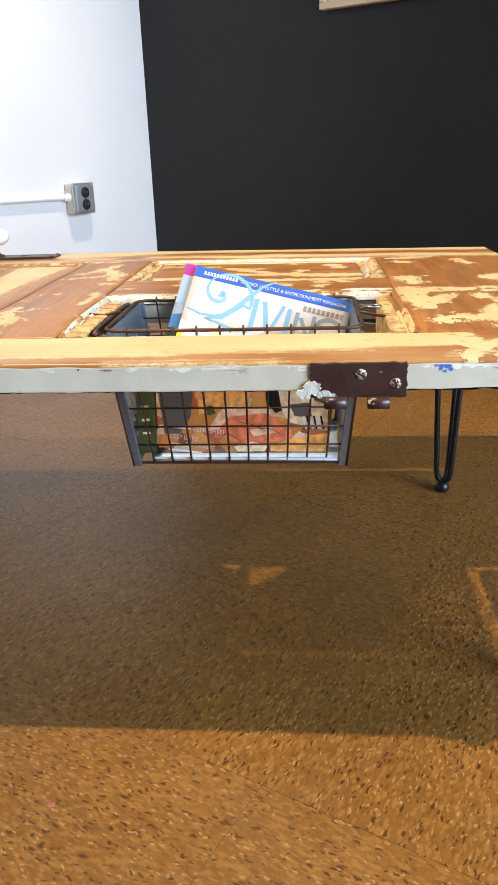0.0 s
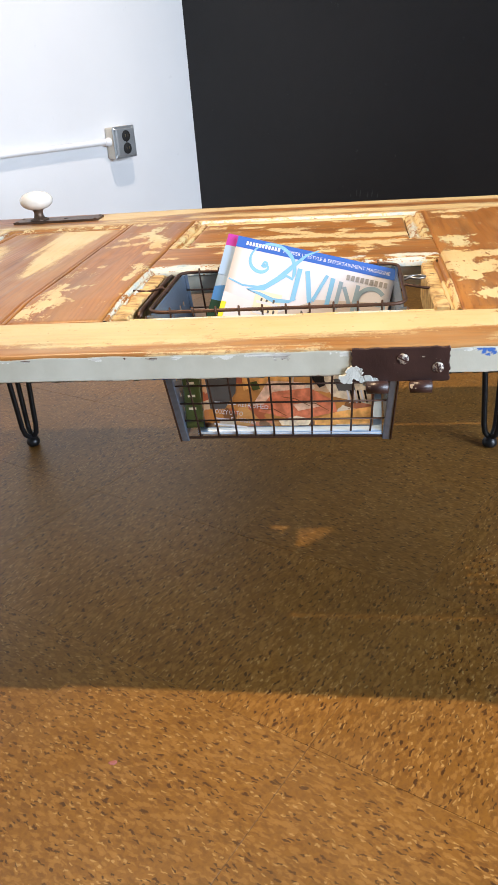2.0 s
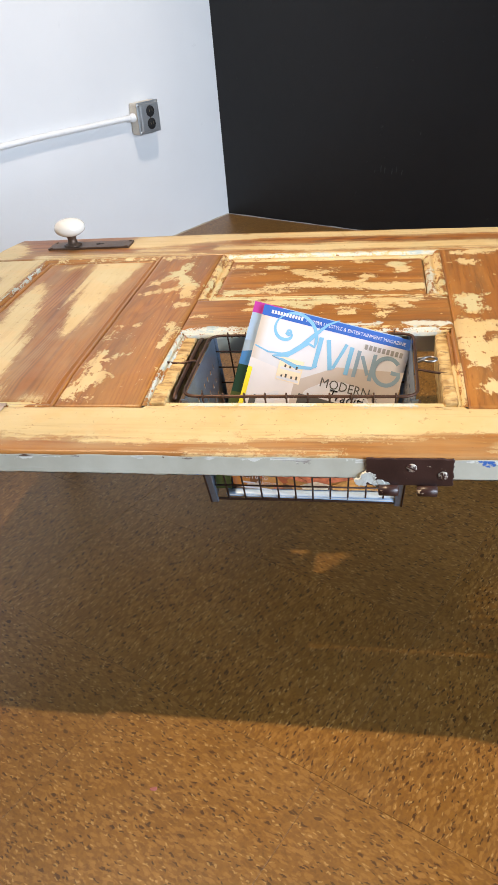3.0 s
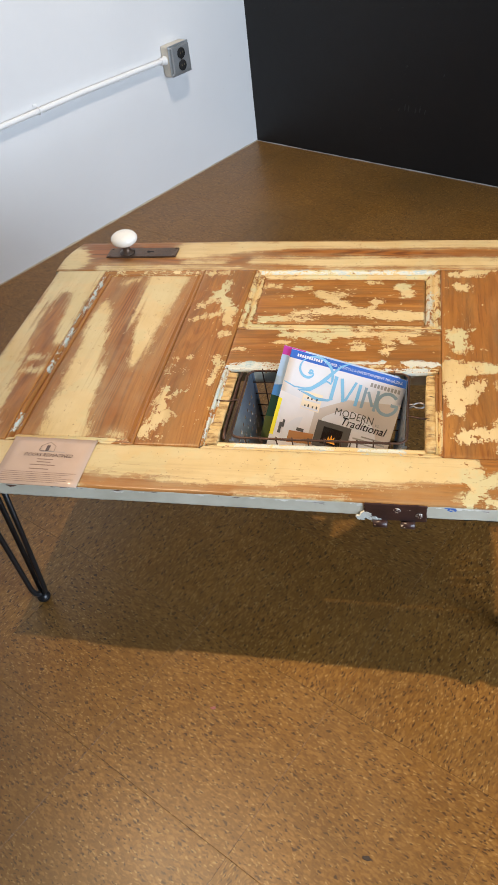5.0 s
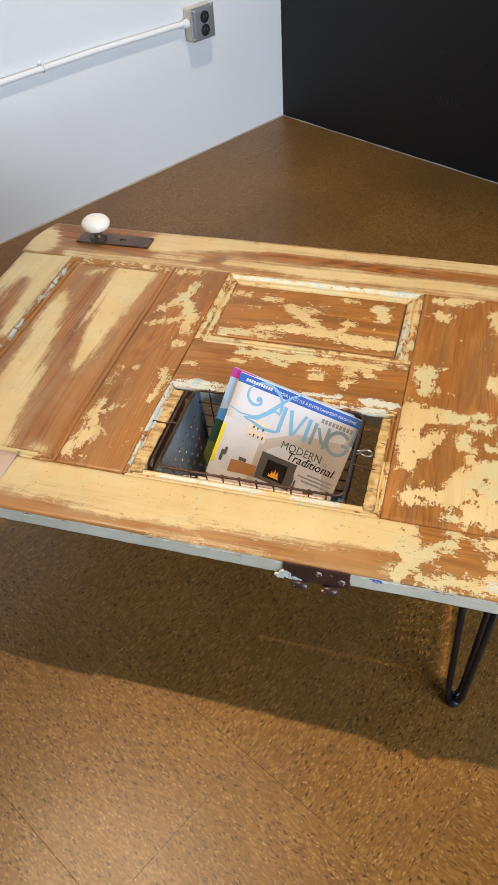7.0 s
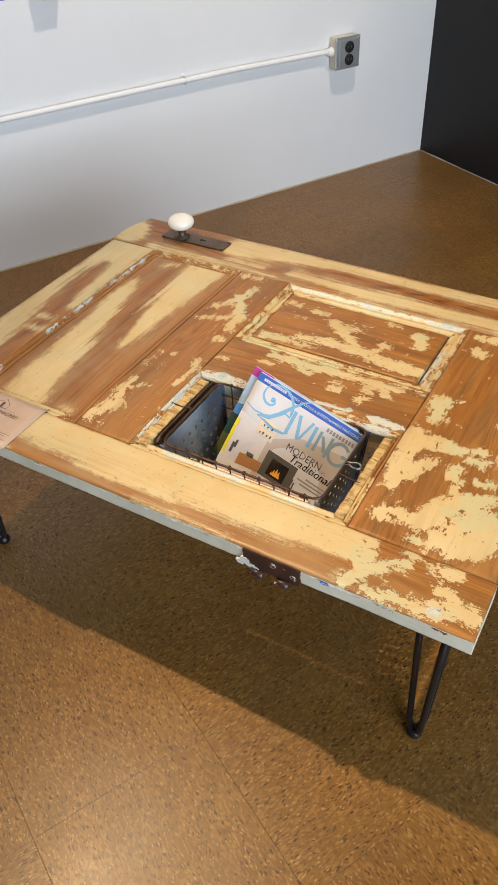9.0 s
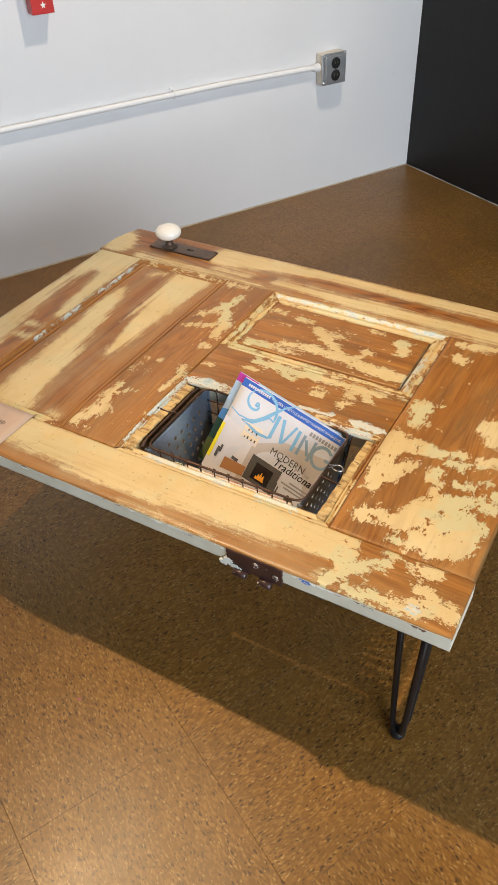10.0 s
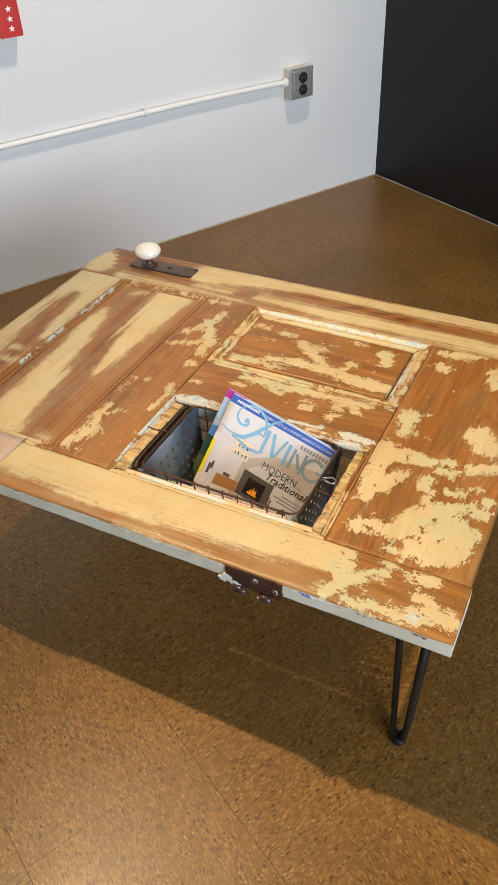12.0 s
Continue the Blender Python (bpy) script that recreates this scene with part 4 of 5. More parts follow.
# photographed food: the same tones, broken up
for key, a in dict(peach=(0.82, 0.52, 0.36), brick_red=(0.66, 0.20, 0.10), cream=(0.78, 0.64, 0.45), amber=(0.80, 0.40, 0.12), brown=(0.24, 0.11, 0.05)).items():
    INK["photo_" + key] = print_mat("photo_" + key + "_ink", tuple(x * 0.75 for x in a), tuple(min(1, x * 1.25) for x in a), 120)


def paper_block(name, width, height, thick, m, cover, bow=0.003):
    """A stapled magazine: cover sheet, page block, back sheet; its cover looks along m's z, its upper left corner at m's origin."""
    mag = thing(name, m.translation, "", "magazine")

    def sheet(h0, h1, grow):
        bm = bmesh.new()
        nx, ny = 14, 14
        top = []
        for h in (h1, h0):
            top.append([[bm.verts.new(m @ Vector((-grow + (width + 2 * grow) * i / nx, grow - (height + 2 * grow) * j / ny, h + bow * math.sin(math.pi * i / nx) * (j / ny)))) for j in range(ny + 1)] for i in range(nx + 1)])
        up, dn = top
        for i in range(nx):
            for j in range(ny):
                bm.faces.new((up[i][j], up[i][j + 1], up[i + 1][j + 1], up[i + 1][j]))
                bm.faces.new((dn[i][j], dn[i + 1][j], dn[i + 1][j + 1], dn[i][j + 1]))
        for i in range(nx):
            for j in (0, ny):
                bm.faces.new((up[i][j], up[i + 1][j], dn[i + 1][j], dn[i][j]))
        for j in range(ny):
            for i in (0, nx):
                bm.faces.new((up[i][j], up[i][j + 1], dn[i][j + 1], dn[i][j]))
        return bm

    part("page_block", from_bm("page_block", sheet(-thick, -0.0004, -0.0012), PAGES), mag)
    part("cover", from_bm("cover", sheet(-0.0003, 0.0, 0.0), cover, True), mag)
    part("back_cover", from_bm("back_cover", sheet(-thick - 0.0004, -thick - 0.0001, 0.0), cover, True), mag)
    mag["bow"], mag["w"], mag["h"] = bow, width, height
    return mag


def print_patch(name, mag, m, outline, ink, lift=0.0002):
    """A printed area on the cover by its outline in metres right of and below the upper left corner."""
    bm = bmesh.new()
    w, h, bow = mag["w"], mag["h"], mag["bow"]

    def put(s, t, z):
        return bm.verts.new(m @ Vector((s, -t, z + bow * math.sin(math.pi * min(1, max(0, s / w))) * (t / h))))

    if len(outline) == 2:
        (s0, t0), (s1, t1) = outline
        nx, ny = max(1, int((s1 - s0) / 0.012)), max(1, int((t1 - t0) / 0.02))
        g = [[put(s0 + (s1 - s0) * i / nx, t0 + (t1 - t0) * j / ny, lift) for j in range(ny + 1)] for i in range(nx + 1)]
        for i in range(nx):
            for j in range(ny):
                bm.faces.new((g[i][j], g[i][j + 1], g[i + 1][j + 1], g[i + 1][j]))
    else:
        bm.faces.new([put(s, t, lift) for s, t in outline][::-1])
    return part(name, from_bm(name, bm, INK[ink], True), mag)


def print_stroke(name, mag, m, points, widths, ink, lift=0.0003):
    """A drawn line of changing width on the cover."""
    bm = bmesh.new()
    w, h, bow = mag["w"], mag["h"], mag["bow"]
    pts = [Vector(p) for p in points]
    rows = []
    for i, p in enumerate(pts):
        way = (pts[min(i + 1, len(pts) - 1)] - pts[max(i - 1, 0)]).normalized()
        n = Vector((-way.y, way.x)) * widths[i] / 2
        rows.append([bm.verts.new(m @ Vector((q.x, -q.y, lift + bow * math.sin(math.pi * min(1, max(0, q.x / w))) * (q.y / h)))) for q in (p + n, p - n)])
    for a, b in zip(rows, rows[1:]):
        bm.faces.new((a[0], a[1], b[1], b[0]))
    return part(name, from_bm(name, bm, INK[ink], True), mag)


def lettering(name, words, size, place, owner, ink, shear=0.0, spacing=1.0, fit=None):
    """Words in the built-in font, laid flat on the plane of place."""
    curve = bpy.data.curves.new(name, "FONT")
    curve.body, curve.size, curve.shear, curve.space_character, curve.resolution_u = words, size, shear, spacing, 2
    source = bpy.data.objects.new(name, curve)
    me = bpy.data.meshes.new_from_object(source)
    bpy.data.objects.remove(source)
    wide = max(v.co.x for v in me.vertices) - min(v.co.x for v in me.vertices)
    me.transform(place @ Matrix.Diagonal(((fit / wide if fit else 1), 1, 1, 1)))
    me.materials.clear()
    me.materials.append(INK[ink] if isinstance(ink, str) else ink)
    return part(name, me, owner)


def spiral(cx, cy, r0, r1, a0, a1, count):
    return [(cx + (r0 + (r1 - r0) * k / count) * math.cos(a0 + (a1 - a0) * k / count), cy + (r0 + (r1 - r0) * k / count) * math.sin(a0 + (a1 - a0) * k / count)) for k in range(count + 1)]


TL, TR = Vector((-0.1325, 1.022, 0.4640)), Vector((0.0655, 1.000, 0.4170))
w_axis = (TR - TL).normalized()
d_axis = Vector((0, -0.527, -0.85))
d_axis = (d_axis - w_axis * d_axis.dot(w_axis)).normalized()
n_axis = w_axis.cross(-d_axis).normalized()
M1 = Matrix((w_axis, -d_axis, n_axis)).transposed().to_4x4()
M1.translation = TL
COVER_W, COVER_H = 0.209, 0.190
living = tagged(paper_block("magazine", COVER_W, COVER_H, 0.0045, M1, INK["paper_white"], 0.001), "glossy home magazine with fireplace cover, leaning in the basket", group="magazines in the basket")
print_patch("cover_photo_wall", living, M1, [(0.068, 0.092), (0.120, 0.060), (0.209, 0.045), (0.209, 0.190), (0.068, 0.190)], "wall_grey", 0.00015)
print_patch("cover_photo_wall", living, M1, [(0.0, 0.075), (0.068, 0.085), (0.068, 0.190), (0.0, 0.190)], "pale_grey", 0.00012)
print_patch("title_band", living, M1, [(0.0, 0.0), (COVER_W, 0.0145)], "royal_blue", 0.00025)
lettering("tagline", "PREMIER LIFESTYLE & ENTERTAINMENT MAGAZINE", 0.0066, M1 @ Matrix.Translation((0.062, -0.0100, 0.0004)), living, "paper_white", fit=0.139)
for k in range(11):
    print_patch("name_bar", living, M1, [(0.0125 + 0.0042 * k, 0.0050), (0.0155 + 0.0042 * k, 0.0098)], "paper_white", 0.0005)
MC = M1 @ Matrix.Translation((-0.001, 0.0055, 0.00005))       # the printed matter below the band
for k in range(9):
    print_patch("name_bar", living, MC, [(0.150 + 0.006 * k, 0.0255), (0.1542 + 0.006 * k, 0.0325)], "mid_grey", 0.0005)
# the title: a looping stroke and a row of plain slanting bars
loop = spiral(0.046, 0.035, 0.004, 0.037, 0.4, 6.6, 34) + [(0.073, 0.044), (0.060, 0.058), (0.044, 0.066), (0.026, 0.068), (0.008, 0.063)]
loop = [(1.1 * a - 0.006, b) for a, b in loop]
print_stroke("title_swirl", living, MC, loop, [0.0018 + 0.0030 * abs(math.sin(k * 0.16)) for k in range(len(loop))], "sky_blue")
tail = [(0.108, 0.003), (0.094, 0.012), (0.080, 0.030), (0.066, 0.050), (0.050, 0.066), (0.030, 0.072), (0.046, 0.074), (0.066, 0.079), (0.086, 0.076), (0.094, 0.071)]
print_stroke("title_swirl", living, MC, tail, [0.0016, 0.003, 0.0055, 0.007, 0.0065, 0.003, 0.004, 0.006, 0.004, 0.0015], "sky_blue", 0.00042)
dot = spiral(0.044, 0.035, 0.001, 0.0042, 0, 9, 16)
print_stroke("title_swirl", living, MC, dot, [0.003] * len(dot), "sky_blue", 0.00045)
bars = [((0.090, 0.031), (0.090, 0.074), 0.0062), ((0.100, 0.032), (0.112, 0.072), 0.0060), ((0.115, 0.069), (0.126, 0.032), 0.0044), ((0.134, 0.034), (0.134, 0.073), 0.0058), ((0.145, 0.073), (0.145, 0.036), 0.0052), ((0.150, 0.042), (0.163, 0.066), 0.0050), ((0.167, 0.073), (0.167, 0.036), 0.0052)]
for a, b, wide in bars:
    print_stroke("title_bar", living, MC, [a, b], [wide, wide], "sky_blue" if a[0] < 0.14 else "slate_blue", 0.00036)
arc = [(0.187 + 0.0175 * math.cos(a), 0.055 + 0.0185 * math.sin(a)) for a in np.linspace(-0.75, -6.2832, 28)] + [(0.193, 0.055)]
print_stroke("title_bar", living, MC, arc, [0.0056] * len(arc), "slate_blue", 0.00036)
lettering("headline", "MODERN", 0.0185, MC @ Matrix.Translation((0.103, -0.0965, 0.0008)), living, "charcoal", fit=0.068)
lettering("headline", "vs.", 0.010, MC @ Matrix.Translation((0.176, -0.0985, 0.0008)), living, "mid_grey", shear=0.25)
lettering("headline", "Traditional", 0.0205, MC @ Matrix.Translation((0.117, -0.1110, 0.0009)), living, "black", shear=0.22, fit=0.080)
for k, (a, b) in enumerate(((0.160, 0.203), (0.146, 0.203), (0.154, 0.203))):
    print_patch("text_bar", living, MC, [(a, 0.1205 + 0.0062 * k), (b, 0.1232 + 0.0062 * k)], "mid_grey", 0.0005)
print_patch("fireplace_picture", living, MC, [(0.079, 0.113), (0.140, 0.160)], "charcoal", 0.0004)
print_patch("fireplace_picture", living, MC, [(0.092, 0.122), (0.127, 0.153)], "black", 0.0007)
flame = [(0.091, 0.149), (0.092, 0.143), (0.094, 0.146), (0.096, 0.137), (0.098, 0.143), (0.101, 0.133), (0.103, 0.142), (0.106, 0.136), (0.108, 0.145), (0.110, 0.149)]
print_patch("fire_picture", living, MC, [(a + 0.009, b) for a, b in flame], "flame", 0.0010)
print_patch("niche_picture", living, MC, [(0.042, 0.070), (0.076, 0.102)], "cream", 0.0003)
print_patch("shelf_picture", living, MC, [(0.045, 0.083), (0.074, 0.0865)], "paper_white", 0.0004)
print_patch("shelf_picture", living, MC, [(0.043, 0.097), (0.074, 0.1005)], "paper_white", 0.0004)
for s, t, h in ((0.056, 0.083, 0.005), (0.063, 0.083, 0.004), (0.072, 0.083, 0.006), (0.054, 0.097, 0.004), (0.060, 0.097, 0.007), (0.068, 0.097, 0.005), (0.075, 0.097, 0.007)):
    print_patch("vase_picture", living, MC, [(s - 0.0058, t - h * 0.75), (s - 0.0032, t)], "charcoal", 0.0006)
print_patch("floor_picture", living, MC, [(0.034, 0.146), (0.078, 0.141), (0.078, 0.160), (0.034, 0.168)], "brown_floor", 0.0004)
print_patch("side_band", living, MC, [(0.001, 0.094), (0.0075, 0.162)], "lemon", 0.0004)
for s, t, wd, h in ((0.014, 0.136, 0.005, 0.020), (0.019, 0.130, 0.004, 0.014), (0.046, 0.137, 0.013, 0.006), (0.140, 0.134, 0.002, 0.018), (0.144, 0.138, 0.0025, 0.014), (0.164, 0.146, 0.016, 0.010)):
    print_patch("furniture_picture", living, MC, [(s, t), (s + wd, t + h)], "charcoal", 0.0006)

M2 = M1 @ Matrix.Translation((-0.0150, 0.002, -0.0062))
second = tagged(paper_block("magazine", COVER_W, 0.175, 0.004, M2, INK["haze_blue"]), "glossy magazine with a blue landscape cover, tucked behind another", group="magazines in the basket")
print_patch("title_band", second, M2, [(0.0, 0.0), (0.04, 0.0155)], "magenta", 0.0003)
print_patch("sky_picture", second, M2, [(0.0, 0.0155), (0.04, 0.055)], "haze_blue", 0.0003)
print_patch("hill_picture", second, M2, [(0.0, 0.072), (0.020, 0.066), (0.04, 0.070), (0.04, 0.095), (0.0, 0.095)], "hill_blue", 0.0005)
print_patch("wood_picture", second, M2, [(0.0, 0.090), (0.04, 0.090), (0.04, 0.135), (0.0, 0.135)], "dark_green", 0.0006)
print_patch("meadow_picture", second, M2, [(0.0, 0.130), (0.04, 0.126), (0.04, 0.174), (0.0, 0.174)], "leaf_green", 0.0008)

# an orange magazine stands behind the front wires, another lies under it
M3 = pose(-0.1660, 0.8640, 0.3720, 84, 0, 0)
third = tagged(paper_block("magazine", 0.2020, 0.1030, 0.005, M3, food_mat(), 0.0), "magazine with an orange food cover, upright behind the basket wires", group="magazines in the basket")


def photo(outline, ink, lift):
    return print_patch("cover_picture", third, M3, outline, ink, lift)


photo([(0.000, 0.005), (0.046, 0.005), (0.040, 0.060), (0.026, 0.080), (0.008, 0.080)], "charcoal", 0.0003)
photo([(0.046, 0.005), (0.118, 0.005), (0.106, 0.054), (0.080, 0.047), (0.050, 0.058)], "photo_amber", 0.0004)
photo([(0.080, 0.046), (0.128, 0.050), (0.112, 0.067), (0.058, 0.078)], "photo_peach", 0.0005)
photo([(0.085, 0.060), (0.128, 0.056), (0.157, 0.072), (0.160, 0.086), (0.112, 0.096), (0.066, 0.084)], "photo_brick_red", 0.0006)
photo([(0.138, 0.005), (0.200, 0.005), (0.200, 0.078), (0.155, 0.067), (0.146, 0.052)], "photo_cream", 0.0006)
photo([(0.128, 0.010), (0.140, 0.010), (0.147, 0.053), (0.140, 0.056), (0.129, 0.042)], "black", 0.0008)
photo([(0.156, 0.046), (0.178, 0.044), (0.182, 0.061), (0.162, 0.060)], "charcoal", 0.0008)
photo([(0.186, 0.030), (0.198, 0.032), (0.196, 0.045), (0.184, 0.041)], "brown", 0.0008)
photo([(0.133, 0.095), (0.160, 0.086), (0.200, 0.080), (0.200, 0.101), (0.133, 0.102)], "photo_amber", 0.0008)
photo([(0.108, 0.076), (0.134, 0.072), (0.140, 0.079), (0.114, 0.084)], "photo_peach", 0.0009)
photo([(0.090, 0.096), (0.112, 0.090), (0.130, 0.095), (0.126, 0.102), (0.094, 0.102)], "photo_cream", 0.0009)
photo([(0.058, 0.048), (0.066, 0.046), (0.070, 0.056), (0.061, 0.058)], "leaf_green", 0.0009)
for k in range(6):
    photo([(0.171 + 0.004 * k, 0.060), (0.173 + 0.004 * k, 0.0595), (0.176 + 0.004 * k, 0.075), (0.174 + 0.004 * k, 0.0755)], "black" if k % 2 else "paper_white", 0.0011)
for k, (s, e) in enumerate(((0.095, 0.128), (0.120, 0.150), (0.070, 0.100))):
    print_stroke("cover_picture", third, M3, [(s, 0.066 + 0.008 * k), ((s + e) / 2, 0.069 + 0.006 * k), (e, 0.078 + 0.006 * k)], [0.0008, 0.0011, 0.0006], "brown", 0.0013)
lettering("cover_line", "REFRESHED", 0.0078, M3 @ pose(0.042, -0.0770, 0.0014, 0, 0, -7), third, "paper_white", fit=0.036)
lettering("cover_line", "COZY UP TO", 0.0078, M3 @ pose(0.013, -0.0850, 0.0014, 0, 0, -7), third, "paper_white", fit=0.034)
lettering("cover_line", "FAVORITES", 0.0078, M3 @ pose(0.032, -0.0955, 0.0014, 0, 0, -7), third, "paper_white", fit=0.030)
for s, q, wd in ((0.014, 0.0700, 0.026), (0.014, 0.0905, 0.016), (0.012, 0.0975, 0.040)):
    photo([(s, q), (s + wd, q + wd * 0.12), (s + wd, q + wd * 0.12 + 0.0022), (s, q + 0.0022)], "paper_white", 0.0014)

# widened to the right to stop lamplight leaking through the basket floor
M4 = pose(-0.170, 0.978, 0.2685, 0, 0, -1.5)
fourth = tagged(paper_block("magazine", 0.219, 0.136, 0.0030, M4, INK["haze_blue"], 0.0), "pale blue magazine lying flat on the basket floor", group="magazines in the basket")
M5 = pose(-0.190, 0.864, 0.372, 84, 0, 4)
fifth = tagged(paper_block("magazine", 0.021, 0.104, 0.003, M5, INK["leaf_green"], 0.0), "folded leaflet with a green cover, standing in the basket", "leaflet")
for k in range(3):
    print_patch("text_bar", fifth, M5, [(0.005, 0.046 + 0.016 * k), (0.014, 0.049 + 0.016 * k)], "photo_cream", 0.0005)

# ---- exhibit card on the table corner ----
card_m = Matrix.Translation((-0.582, 0.811, TOP - 0.0040)) @ Matrix.Rotation(radians(-0.8), 4, "Z") @ Matrix.Rotation(radians(1.9), 4, "X")
card = thing("exhibit_card", card_m.translation, "beige printed exhibit card lying flat on the tabletop", "card")
bm = bmesh.new()
g = [[bm.verts.new(card_m @ Vector((0.149 * i / 8, -0.107 * j / 8 + 0.0, 0.0006 + 0.0003 * (i / 8) ** 3 * (j / 8) ** 2))) for j in range(9)] for i in range(9)]
for i in range(8):
    for j in range(8):
        bm.faces.new((g[i][j], g[i][j + 1], g[i + 1][j + 1], g[i + 1][j]))
sheet = part("card_sheet", from_bm("card_sheet", bm, INK["kraft"], True), card)
sheet.modifiers.new("thickness", "SOLIDIFY").thickness = 0.0006
card["bow"], card["w"], card["h"] = 0.0, 0.149, 0.107
CT = card_m @ Matrix.Translation((0, 0, 0.0009))
lettering("heading", "DOORS REIMAGINED", 0.0108, CT @ Matrix.Translation((0.032, -0.0440, 0.0002)), card, "text_brown", shear=0.2, fit=0.086)
for s0, s1, t in ((0.060, 0.088, 0.0490), (0.062, 0.086, 0.0555), (0.052, 0.096, 0.0620), (0.054, 0.088, 0.0710)):
    print_patch("text_bar", card, CT, [(s0, t), (s1, t + 0.0019)], "mid_brown", 0.0002)
for k in range(6):
    print_patch("text_bar", card, CT, [(0.010, 0.0790 + 0.0042 * k), (0.139 - 0.011 * (k % 3), 0.0798 + 0.0042 * k)], "mid_brown", 0.0002 + 0.00002 * k)
house = [(0.056, 0.031), (0.056, 0.020), (0.069, 0.010), (0.082, 0.020), (0.082, 0.031), (0.056, 0.031)]
print_stroke("house_mark", card, CT, house, [0.0009] * 6, "text_brown", 0.0004)
print_patch("house_mark", card, CT, [(0.066, 0.018), (0.072, 0.031)], "text_brown", 0.0004)
print_patch("house_mark", card, CT, [(0.058, 0.0318), (0.102, 0.0326)], "mid_grey", 0.0003)

# ---- on the white wall ----
WALL_M = Matrix((-U, Vector((0, 0, 1)), V)).transposed().to_4x4()       # x along the wall away from the corner, y up, z into the room
WALL_M.translation = CORNER
GALV = plain("galvanised_box_steel", (0.55, 0.57, 0.58), 0.36, 0.8, 0.2, 70, 0.2)
PAINTED = plain("white_painted_conduit", (0.80, 0.79, 0.77), 0.42, 0.0, 0.06, 40, 0.2)
CREAM_BOX = plain("cream_overpainted_steel", (0.66, 0.60, 0.50), 0.45, 0.1, 0.12, 50, 0.25)
BA, BH = 0.436, 0.458
outlet = thing("outlet_box", WALL_M @ Vector((BA, BH, 0)), "surface-mounted steel outlet box with two black sockets on a wall", "outlet")
body = part("box_body", from_bm("box_body", box_bm((BA - 0.052, BH - 0.052, 0.0005), (BA + 0.052, BH + 0.052, 0.040), 0.007, 3, WALL_M), CREAM_BOX, True), outlet, "cream overpainted box body")
cover = part("cover_plate", from_bm("cover_plate", box_bm((BA - 0.053, BH - 0.053, 0.0402), (BA + 0.053, BH + 0.053, 0.0425), 0.0022, 2, WALL_M, box_bm((BA - 0.045, BH - 0.047, 0.0426), (BA + 0.045, BH + 0.047, 0.052), 0.006, 3, WALL_M)), GALV), outlet, "galvanised raised cover plate")
for side in (-1, 1):
    m = WALL_M @ Matrix.Translation((BA, BH + 0.0205 * side, 0.0518))
    socket = part("socket", from_bm("socket", lathe_bm([(0.0188, 0), (0.0188, 0.0028), (0.0174, 0.0042), (0.004, 0.0044)], None, 24, m), BLACK, True), outlet, "round black socket face")
    for dx in (-0.0063, 0.0063):
        part("slot", from_bm("slot", box_bm((dx - 0.0011, -0.002, 0.0040), (dx + 0.0011, 0.006, 0.0049), m=m), plain("slot_brass", (0.3, 0.25, 0.15), 0.4, 0.8)), socket)
    for dx in (-0.045, 0.045):
        part("cover_screw", from_bm("cover_screw", lathe_bm([(0.0052, 0), (0.0045, 0.002), (0.002, 0.003)], None, 14, WALL_M @ Matrix.Translation((BA + dx, BH + 0.045 * side, 0.0425))), GALV, True), cover)
part("centre_screw", from_bm("centre_screw", lathe_bm([(0.0036, 0), (0.003, 0.0015), (0.001, 0.002)], None, 14, WALL_M @ Matrix.Translation((BA, BH, 0.052))), SCREW, True), cover)

conduit = thing("conduit", WALL_M @ Vector((1.0, 0.466, 0)), "white painted electrical conduit clipped along the wall", "conduit")
pipe_z = 0.014
run = [WALL_M @ Vector((a, 0.4635 + 0.0095 * min(1, max(0, (a - BA) / 0.45)), 0.018 if a < 0.52 else pipe_z)) for a in np.linspace(BA + 0.050, 3.6, 60)]
part("pipe", from_bm("pipe", tube_bm(run, 0.0092, 14), PAINTED, True), conduit)
m = WALL_M @ Matrix.Translation((BA + 0.052, 0.4640, 0.018)) @ Matrix.Rotation(radians(90), 4, "Y")
part("connector", from_bm("connector", lathe_bm([(0.0155, 0), (0.0155, 0.006), (0.0128, 0.007), (0.0128, 0.020), (0.0105, 0.021)], None, 18, m), PAINTED, True), conduit, "white painted locknut connector")
for a in (1.076, 2.50):
    bm = tube_bm([WALL_M @ Vector((a, 0.4730 + 0.0115 * math.sin(q), max(0.001, pipe_z + 0.0125 * math.cos(q)))) for q in np.linspace(-1.9, 1.9, 14)], 0.0018, 6)
    box_bm((a - 0.008, 0.4830, 0.0005), (a + 0.008, 0.4945, 0.0025), 0.0006, 1, WALL_M, bm)
    part("pipe_strap", from_bm("pipe_strap", bm, PAINTED, True), conduit)

# thin beads of filler and paint where the walls meet the floor
BEAD = plain("dirty_cream_filler", (0.42, 0.36, 0.27), 0.7, 0.0, 0.3, 60, 0.4)
GREY_BEAD = plain("grey_filler", (0.30, 0.29, 0.27), 0.7, 0.0, 0.3, 60, 0.4)
rng = random.Random(7)
